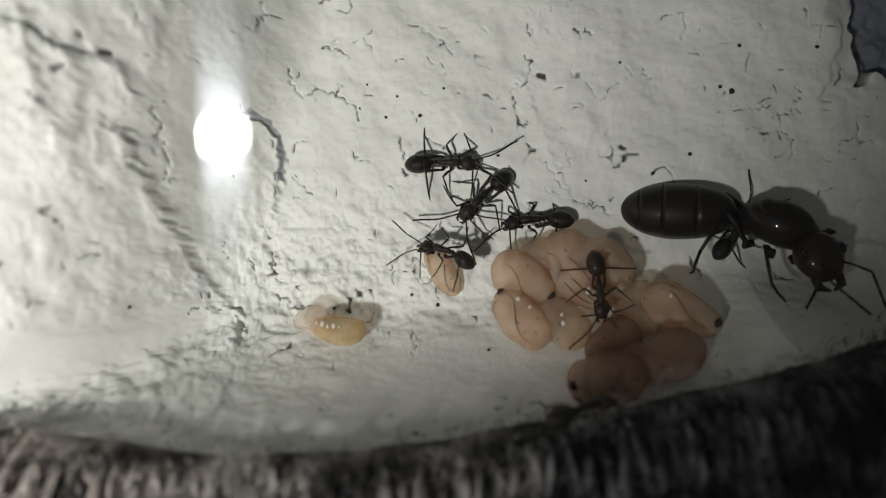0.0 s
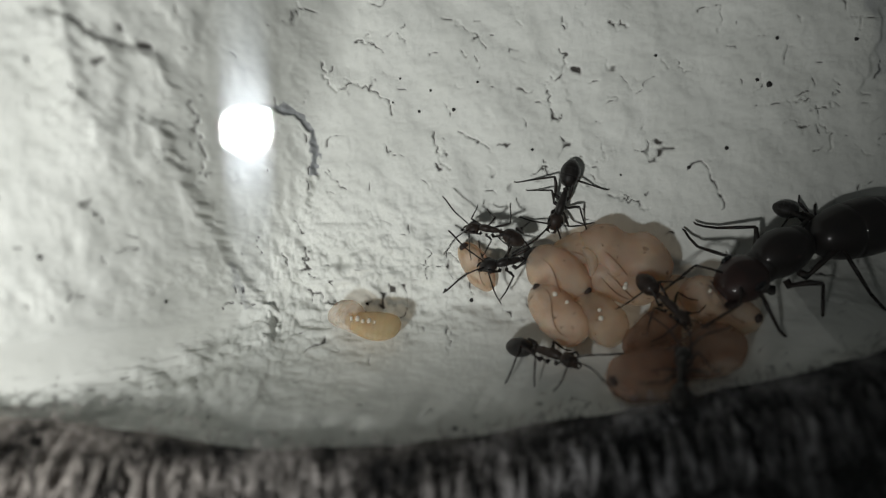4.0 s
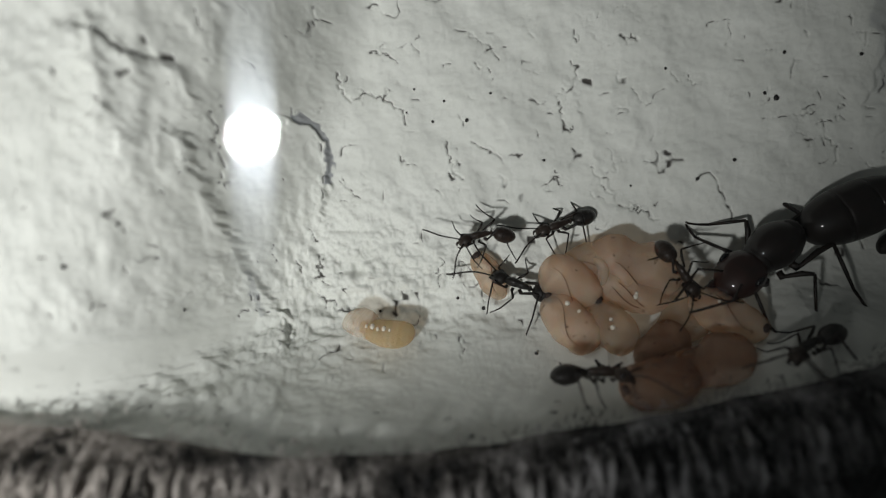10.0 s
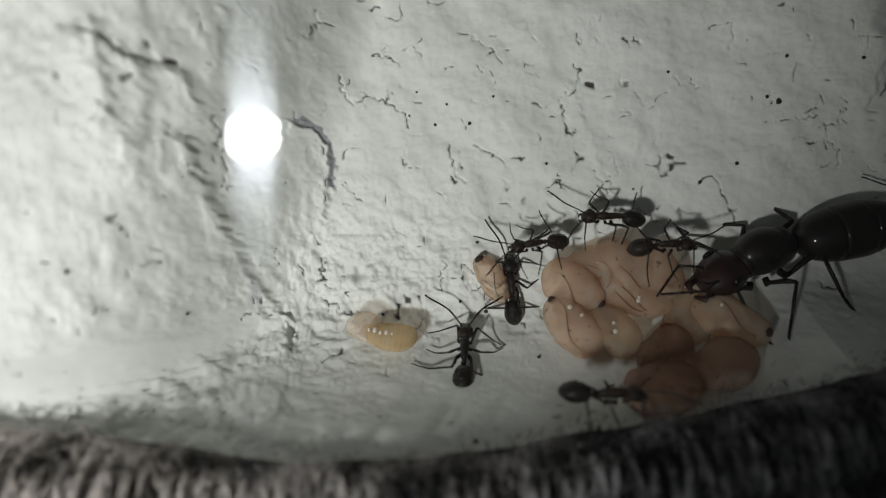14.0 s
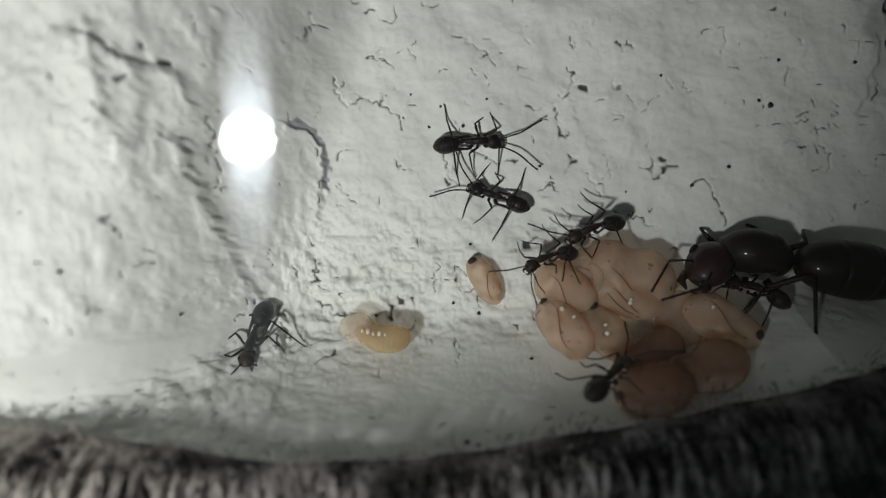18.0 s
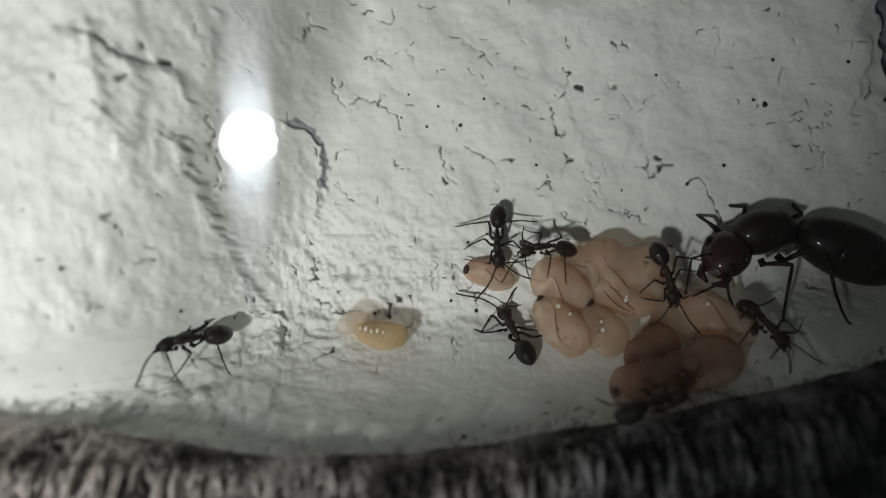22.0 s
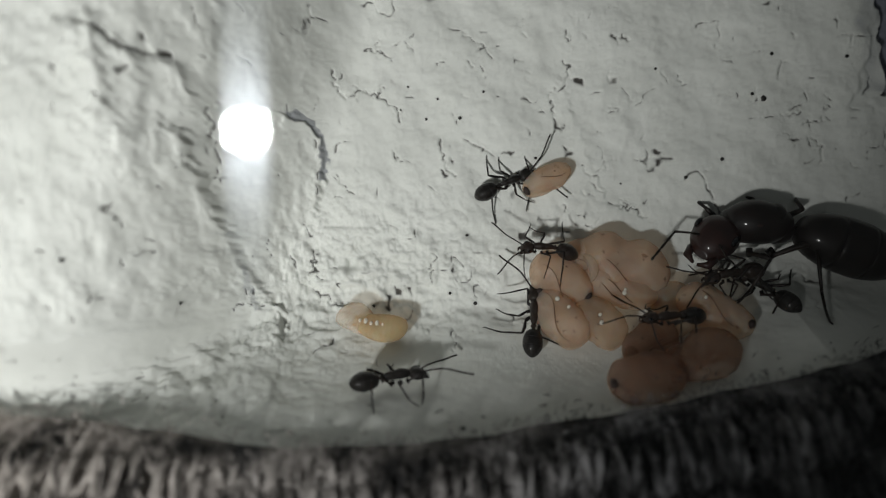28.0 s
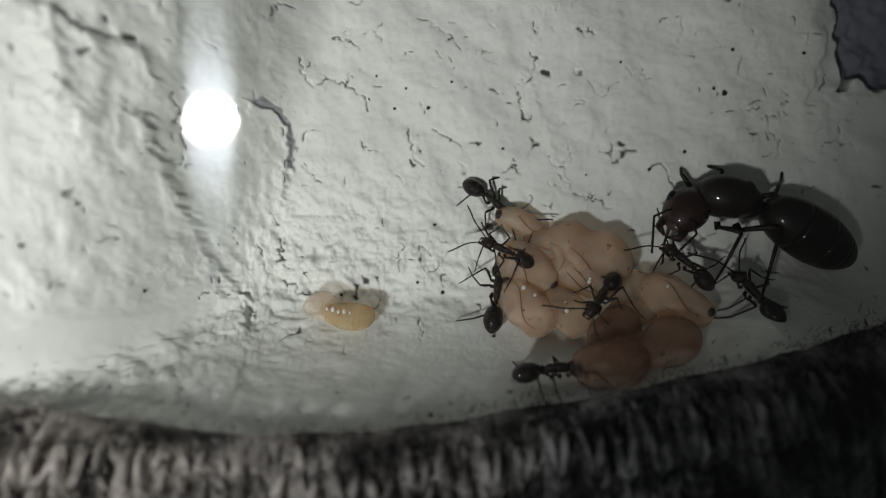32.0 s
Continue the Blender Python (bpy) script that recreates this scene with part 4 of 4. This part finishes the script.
A2_WAY = [
    (0, 1.99, 2.57, 0, -136, 4, -4, -18), (1, 0.96, 1.74, 0, -125, 3, -2, 0), (2, 1.29, 1.99, 0, -118, 2, -2, 0), (3, 1.22, 2.13, 0, -116, 1, -1, -12),
    (3.5, 2.42, 2.8, 0, -127, -2, 2, 0), (5.5, 10.54, 0.13, 0, -51, -5, 4, -16), (6, 13.42, -1.07, 0, -28, -5, 4, 0), (7, 15.77, -2.74, 0, -119, 6, -5, 0),
    (8, 15.42, -3.24, 0, -132, 1, -1, 0), (9, 14.52, -4.7, 0, -130, 3, -2, 0), (10, 14.48, -4.8, 0, -147, 12, -10, 0), (11, 12.81, -5.29, 0, -162, 6, -5, -13),
    (12, 7.43, -6.53, 1.4, -137, -4, 3, 0), (12.5, 2.75, -7.4, 0, -177, 6, -5, -10), (13, -2.12, -7.84, 0, -186, 13, -11, 0), (13.5, -3.27, -6.51, 0, -247, 2, -2, 0),
    (14, -1.52, -5.11, 0, -273, 1, -1, 0), (14.5, -2.21, -4.82, 0, -248, 5, -4, 0), (16.5, -10.83, -2.15, 0, -173, 0, 0, -18), (17, -13.03, -3.93, 0, -153, 8, -6, 0),
    (17.5, -15.08, -3.74, 0, -162, 5, -4, 0), (18, -12.14, -4.74, 0, -99, 9, -7, 0), (18.5, -11.23, -6.27, 0, -90, 0, 0, -12), (19, -6.24, -6.33, 0, -9, -4, 3, 0),
    (19.5, -1.84, -7.33, 0, -14, -3, 3, 0), (20, 2.54, -7.58, 0, -16, -8, 7, 0), (20.5, 3.72, -7.83, 0, -7, 8, -7, 0), (21, 6.23, -7.49, 0, 15, 2, -2, -8),
    (22, 7.21, -6.81, 1.6, 27, -3, 2, 0), (23, 11.77, -4.46, 1.6, 48, -9, 7, 0), (24, 12.39, -4.55, 1.6, 29, 37, -30, 0), (25, 14.42, -4.05, 0, 57, 14, -11, 0),
    (25.5, 14.71, -4.53, 0, 149, -2, 2, 0), (27.5, 14.41, -3.29, 0, 135, 2, -2, 0), (28, 14.85, -2.2, 0, 131, 7, -6, 0), (29, 15.83, -3.61, 0, 63, -4, 3, -18),
    (30, 16.62, -3.98, 0, 55, -3, 3, 0), (31, 16.71, -3.92, 0, 55, -6, 5, 0), (32, 15.87, -2.94, 0, 111, -1, 1, 0),
]
A3_WAY = [
    (0, 4.7, 1.27, 0, -175, 11, -9, 0), (1, 3.25, 0.42, 0, -137, 9, -8, -18), (2, 3.05, -1.15, 0, -78, -5, 4, -18), (3, 1.61, -0.98, 1, -169, -22, 18, -18),
    (3.5, 1.72, -1.01, 1, -163, -12, 10, -18), (5.5, 1.08, -2.05, 1, -180, -2, 1, 0), (6, 1.37, -2.25, 1, -172, -4, 4, -17), (7, 1.44, -1.86, 1, -200, -4, 3, -2),
    (8, 1.91, -2.18, 1, -186, -11, 9, -18), (9, 1.22, -1.96, 1, -179, -5, 4, -18), (10, 1.38, -1.93, 1, -202, -8, 6, -9), (11, 1, -1.62, 1, -215, -7, 6, -18),
    (12, 0.41, -1.67, 1, -229, 1, -1, -14), (13, 0.95, -1.53, 0, -267, -9, 8, -8), (14, 1.04, -1.49, 0, -265, -1, 1, -15), (14.5, 1.18, -1.52, 0, -261, 6, -5, -18),
    (16.5, -2.75, -0.42, 0, -207, 11, -9, 0), (17, -4.11, 1.41, 0, -243, -4, 4, 0), (17.5, -2.86, 6.41, 0, -291, 2, -1, -15), (18, -0.57, 6.3, 0, -357, -12, 10, 0),
    (18.5, 0.03, 6.77, 0, -415, -3, 2, -18), (19, -0.14, 6.6, 0, -453, 0, 0, 0), (19.5, -0.56, 6.39, 0, -479, -2, 2, 0), (20, -3.35, 4.72, 0, -482, 4, -3, 0),
    (20.5, -7.48, 0.33, 0, -504, 6, -5, 0), (21, -10.47, 0.16, 0, -495, 0, 0, -16), (21.5, -10.65, -1.45, 0, -463, 1, -1, -18), (22, -14.83, -4.59, 0, -509, 3, -2, 0),
    (22.5, -15.57, -4.72, 0, -516, 1, -1, 0), (23, -14.83, -4.81, 0, -474, 6, -5, -18), (23.5, -12.75, -6.09, 0, -449, -6, 5, -12), (24, -12.26, -6.76, 0, -454, -7, 6, 0),
    (24.5, -11.64, -6.3, 0, -394, -20, 16, -18), (25, -11.36, -6.24, 0, -396, -28, 23, 0), (25.5, -11.5, -6.17, 0, -388, -17, 14, -11), (27.5, -9.24, -6.39, 0, -346, -3, 2, 0),
    (28, -4.29, -6.7, 0, -340, -2, 2, 0), (29, 1.03, -6.82, 0, -369, -22, 18, 0), (30, 2.93, -7.03, 0, -373, -21, 18, 0), (31, 3.19, -6.84, 0, -361, -33, 27, 0),
    (32, 4.87, -6.79, 0, -357, -25, 20, 0),
]
A4_WAY = [
    (0, -0.06, -0.29, 1.7, 162, 18, -15, -18), (1, -0.08, -0.41, 1.7, 154, 7, -6, -18), (2, -0.1, -0.41, 1.7, 154, 9, -7, -18), (3, -0.07, -0.39, 1.7, 162, 3, -2, -18),
    (3.5, 0.44, 0.59, 1.7, 163, 11, -9, -18), (5.5, 0.91, 0.03, 1.7, 180, 22, -18, -18), (6, 0.59, 0.11, 1.7, 163, 3, -2, -18), (7, 0.36, 0.17, 1.7, 170, 10, -9, -18),
    (8, -0.11, 0.29, 1.7, 181, 23, -19, -18), (9, -0.31, 0.12, 1.7, 178, 17, -14, -18), (10, -0.59, 0.66, 1.7, 193, 22, -18, -18), (11, -0.68, 0.85, 1.7, 199, 23, -19, -18),
    (12, -0.44, 0.56, 1.7, 195, 19, -15, -18), (13, 0.49, -0.24, 2.2, 175, 1, -1, -18), (14, 1.96, 0.41, 2.2, 191, 3, -3, -14), (14.5, 3.62, 0.22, 2.2, 181, 6, -5, -18),
    (16.5, 2.88, -0.6, 2.2, 146, 29, -24, -18), (17, 2.89, -0.65, 2.2, 155, 21, -18, -18), (18, 2.91, -0.18, 2.2, 204, 21, -17, -18), (19, 3.11, 0.01, 2.2, 187, 39, -31, -18),
    (20, 2.92, -0.06, 2.2, 200, 24, -20, -18), (21, 2.84, 0.06, 2.2, 205, 23, -19, -18), (22, 2.95, 0.25, 2.2, 187, 21, -18, -18), (23, 2.98, 0.37, 2.2, 182, 28, -23, -18),
    (24, 3.07, 0.06, 2.2, 161, 6, -5, -18), (25, 2.46, -0.39, 2.2, 110, 2, -1, -18), (27.5, 2.88, -0.12, 2.2, 185, 21, -18, -18), (28, 3.06, -0.12, 2.2, 177, 17, -14, -18),
    (29, 3.01, -0.38, 2.2, 160, 20, -17, -18), (30, 3.13, -0.19, 2.2, 166, 18, -15, -18), (31, 2.66, -0.27, 2.2, 169, 16, -13, -18), (32, 2.67, -0.78, 2.2, 154, -3, 2, -18),
]
A5_WAY = [
    (0, 7.75, -2.26, 2.7, -86, -4, 4, 0), (1, 7.68, -2.63, 2.7, -84, 3, -2, 0), (2, 8.23, -2.53, 2.7, -61, 6, -5, 0), (3, 8.71, -3.2, 2.7, -56, 2, -2, 0),
    (3.5, 8.92, -3.33, 2.7, -58, -2, 2, 0), (5.5, 9.42, -3.23, 2.7, -57, 3, -3, 0), (6, 9.84, -2.8, 2.7, -57, -3, 2, 0), (7, 9.69, -2.46, 2.7, -51, 7, -6, 0),
    (8, 9.27, -1.53, 2.7, -60, 0, 0, -16), (9, 9.17, -1.27, 2.7, -84, -4, 4, -18), (10, 9.48, -1.12, 2.7, -59, -3, 2, -18), (11, 9.37, -0.75, 2.7, -69, -5, 4, -18),
    (12, 9.73, -0.31, 2.7, -41, 3, -3, -18), (13, 9.03, 0.14, 2.7, 1, -9, 8, -18), (14, 8.66, 0.39, 2.7, 3, -3, 2, -18), (14.5, 8.95, 0.2, 2.7, -7, -8, 7, -18),
    (16.5, 13.79, -1.74, 0.8, 146, 15, -13, -18), (17, 14.04, -2.01, 0.8, 144, 15, -13, -18), (18, 13.94, -1.79, 0.8, 153, 14, -12, -18), (19, 14.3, -1.64, 0.8, 158, 12, -10, -18),
    (20, 14.36, -1.58, 0.8, 150, 14, -12, -9), (21, 13.78, -2.15, 0.8, 159, 36, -29, -18), (22, 13.98, -3.75, 0.8, 292, -7, 6, -11), (23, 13.15, -4.34, 0.8, 225, -12, 10, -18),
    (24, 14.46, -3.44, 0.8, 354, 35, -28, -18), (25, 15.75, -2.15, 0.8, 410, -10, 8, 0), (25.5, 15.74, -1.92, 0.8, 410, -14, 11, 0), (27.5, 12.66, -1.96, 2, 240, 4, -3, 0),
    (28, 12.75, -1.54, 2, 193, 2, -1, -18), (29, 12.58, -1.09, 2, 185, 5, -4, -18), (30, 12.03, -1.03, 2, 183, 5, -4, 0), (31, 12.08, -0.88, 2, 185, 6, -5, -5),
    (32, 12.43, -1.27, 2, 134, 4, -3, -18),
]
A6_WAY = [
    (0, 6.01, -7.12, 1.8, 26, -2, 2, 0), (1, 6.1, -7.06, 1.8, 20, -4, 3, 0), (2, 6.39, -7.19, 1.8, 24, 1, -1, 0), (3, 7.5, -6.47, 1.8, 4, -11, 9, 0),
    (3.5, 7.69, -6.24, 1.8, 37, -5, 4, 0), (5.5, 11.41, -4.94, 1.8, 183, -1, 1, -18), (6, 11.26, -5.04, 1.8, 155, 16, -13, -18), (7, 11.35, -5, 1.8, 158, -1, 1, -18),
    (8, 12.32, -4.13, 0, 53, 9, -8, 0), (9, 17.24, -2.35, 0, 21, 42, -34, -18), (9.5, 19.54, -0.92, 0, 36, 4, -4, 0), (10, 22.22, 1.4, 0, 42, -4, 4, 0),
    (12, 26.38, 3.72, 0, 21, -7, 6, -5), (14, 23.32, 3.68, 0, 187, 0, 0, -18), (14.5, 22.27, 3.74, 0, 191, -4, 3, -16), (16.5, 10.48, 3.05, 0, 196, -4, 3, 0),
    (17, 6.07, 4.1, 0, 146, 0, 0, 0), (17.5, 4.47, 3.24, 0, 170, -1, 1, 0), (18, 0.37, 3.32, 0, 161, 2, -2, 0), (18.5, 0.18, 3.36, 0, 127, -1, 0, -18),
    (19, 0.55, 3.82, 0, 123, -3, 3, 0), (19.5, -0.22, 2.12, 0, 167, 0, 0, -18), (20, -0.4, 1.3, 0.6, 254, 7, -6, -17), (21, -0.46, -0.21, 0.6, 259, 2, -2, -18),
    (22, 0.75, 0.73, 0.6, 271, 12, -10, -18), (23, 0.78, 0.64, 0.6, 286, 6, -5, -18), (24, 0.41, 1.46, 0.6, 266, 7, -6, -18), (24.5, 0.67, 2.43, 0, 261, -1, 1, -15),
    (25, 0.88, 2.41, 0, 249, 3, -2, -8), (25.5, 1.14, 4.23, 0, 292, 0, 0, 0), (27.5, 1.72, 3.56, 0, 364, 5, -4, -10), (28, 1.52, 3.67, 0, 383, -8, 6, 0),
    (29, 1.6, 3.65, 0, 381, -7, 6, 0), (30, 1.87, 3.35, 0, 371, -4, 3, 0), (30.5, 1.15, 3.12, 0, 351, -25, 21, -18), (31, 1.6, 2.39, 0, 315, -5, 4, -18),
    (32, 2.5, 1.88, 0, 319, -12, 10, -12),
]
A7_WAY = [
    (0, 15.68, 0.93, 0, 52, 2, -2, 0), (0.5, 17.51, 5.3, 1.8, 85, 0, 0, -18), (1, 17.06, 5.05, 1.8, 104, 3, -2, -18), (1.5, 17.13, 3.43, 0, 209, -6, 5, -18),
    (2, 16.42, 0.9, 0, 339, 3, -3, -17), (3, 17.42, 0.98, 0, 328, 2, -2, -18), (3.5, 17.35, 1.14, 0, 333, -1, 1, -18), (5.5, 18.76, 0.85, 0, 328, 4, -3, -18),
    (7, 19.07, 0.13, 0, 330, 9, -7, -18), (8, 16.12, 1.3, 0, 168, 4, -3, -15), (8.5, 14.72, 1.24, 0, 180, 4, -3, -18), (9, 12.92, 1.03, 0, 178, 11, -9, -18),
    (9.5, 7.98, 1.85, 0, 175, 0, 0, 0), (10, 3.74, 1.29, 0, 200, 2, -2, -4), (11, 3.04, 1.06, 0, 185, -3, 2, 0), (12, 3.52, 1.03, 0, 192, 1, -1, -17),
    (13, 4.09, 0.78, 0, 197, 2, -2, -15), (14, 5.8, 1.9, 1.6, 179, 3, -2, -18), (14.5, 7.9, 1.5, 1.6, 184, 3, -2, -18), (16.5, 4.77, 1.08, 1.6, 190, 9, -7, -17),
    (17, 4.51, 1.13, 1.6, 187, 7, -6, -13), (17.5, 4.42, 1.1, 1.6, 192, 10, -9, -18), (18, 5.32, 1.36, 1.6, 203, 12, -10, -18), (18.5, 7.16, 0.58, 2.4, 322, -2, 2, -18),
    (19, 9.03, 0.24, 2.4, 319, -11, 9, 0), (20, 9.68, 0.15, 2.4, 334, -7, 6, 0), (21, 9.29, -0.82, 2.4, 263, -13, 11, -18), (22, 9.4, -1.16, 2.4, 285, -6, 5, -18),
    (23, 9.49, -1.31, 2.4, 270, -11, 9, -18), (24, 9, -2.95, 2.4, 282, 3, -2, 0), (24.5, 9.13, -3.81, 2.4, 312, 10, -8, -18), (25, 9.27, -4.37, 2.4, 300, 1, -1, -18),
    (27.5, 9.7, -3.81, 2.4, 149, 1, -1, 0), (28, 9.14, -3.78, 2.4, 185, -18, 15, -18), (29, 8.48, -3.57, 2.4, 187, 6, -5, -18), (30, 8.16, -3.5, 2.4, 192, 19, -16, -18),
    (31, 7.61, -3.42, 2.4, 201, 2, -1, -18), (32, 7.72, -3.31, 2.4, 232, -5, 4, -18),
]

COCOON_WAY = [
    (0, -0.02, -1.23, 0, 122), (20, -0.02, -1.23, 0, 122), (21, 0.19, -1.78, 0, 122), (22, 0.37, -1.05, 0.2, 165), (23, 0.68, -0.99, 0.2, 165), (24, 0.65, -0.47, 0.2, 160), (25, 0.43, -0.01, 0.2, 75), (25.5, 2.06, 1.89, 0.2, 130), (27.5, 4.05, 3.59, 0.2, 188), (28, 3.49, 3.80, 0.2, 210), (29, 3.33, 3.54, 0.2, 210), (30, 3.47, 3.45, 0.2, 205), (30.5, 4.02, 2.44, 0.2, 170), (31, 4.46, 1.37, 0.2, 170), (32, 3.87, 0.90, 0.2, 160),
]


def filled(way):
    """Rows at most half a second apart, so that no turn is too wide."""
    rows = []
    for a, b in zip(way, way[1:]):
        n = max(1, round((b[0] - a[0]) / 0.5))
        for k in range(n):
            s = k / n
            rows.append([a[i] + (b[i] - a[i]) * s for i in range(len(a))])
    rows.append(list(way[-1]))
    return rows


def at_time(way, t):
    return [float(np.interp(t, [r[0] for r in way], [r[i] for r in way])) for i in range(1, len(way[0]))]


def move_ant(made, way, seed):
    rnd = random.Random(seed)
    rows = filled(way)
    walk(made["ant"], [(t, stood(x, y, lift, heading, made["share"], made["lean"])) for t, x, y, lift, heading, _, _, _ in rows])
    walk(made["head"], [(t, Matrix.Translation(made["head_at"]) @ pose(0, 0, 0, 0, made["nod"], turn)) for t, x, y, lift, heading, turn, _, _ in rows])
    walk(made["gaster"], [(t, Matrix.Translation(made["gaster_at"]) @ pose(0, 0, 0, 0, tip, turn)) for t, x, y, lift, heading, _, turn, tip in rows])
    # gait: the swing follows the way gone and the turns
    gone, swing, last = 0.0, [], None
    for k in range(161):
        t = k * 0.2
        x, y, _, heading, _, _, _ = at_time(way, t)
        if last:
            step = math.hypot(x - last[0], y - last[1]) + abs(heading - last[2]) * 0.012 * made["size"]
            gone += step
            swing.append((t, gone, min(1.0, step / 0.18)))
        else:
            swing.append((t, 0.0, 0.0))
        last = (x, y, heading)
    for leg, place, angle, set_of_legs, side in made["legs"]:
        rest = rnd.uniform(-9, 9)
        rows = []
        for t, gone, force in swing:
            phase = gone / made["stride"] * math.tau + math.pi * set_of_legs
            rows.append((t, Matrix.Translation(place) @ pose(0, 0, 0, 0, 0, angle + rest + side * 17 * force * math.sin(phase)) @ pose(0, 0, 0, 0, -7 * force * max(0.0, math.cos(phase)) - (made["heave"] if side < 0 else 0), 0)))
        walk(leg, rows)
    for ob, place, side in made["feelers"]:
        rows = []
        off, pace = rnd.uniform(0, 6), rnd.uniform(1.6, 2.6)
        for k in range(81):
            t = k * 0.4
            rows.append((t, Matrix.Translation(place) @ pose(0, 0, 0, 0, -6 - made["nod"] + 5 * math.sin(t * pace * 1.3 + off), side * (31 + 15 * math.sin(t * pace + off)))))
        walk(ob, rows)


def motions():
    move_ant(queen, QUEEN_WAY, 1)
    for n, (key, way) in enumerate((("A1", A1_WAY), ("A2", A2_WAY), ("A3", A3_WAY), ("A4", A4_WAY), ("A5", A5_WAY), ("A6", A6_WAY), ("A7", A7_WAY))):
        move_ant(workers[key], way, 2 + n)
    walk(carried_cocoon, [(t, stood(x, y, lift, heading)) for t, x, y, lift, heading in filled(COCOON_WAY)])


motions()
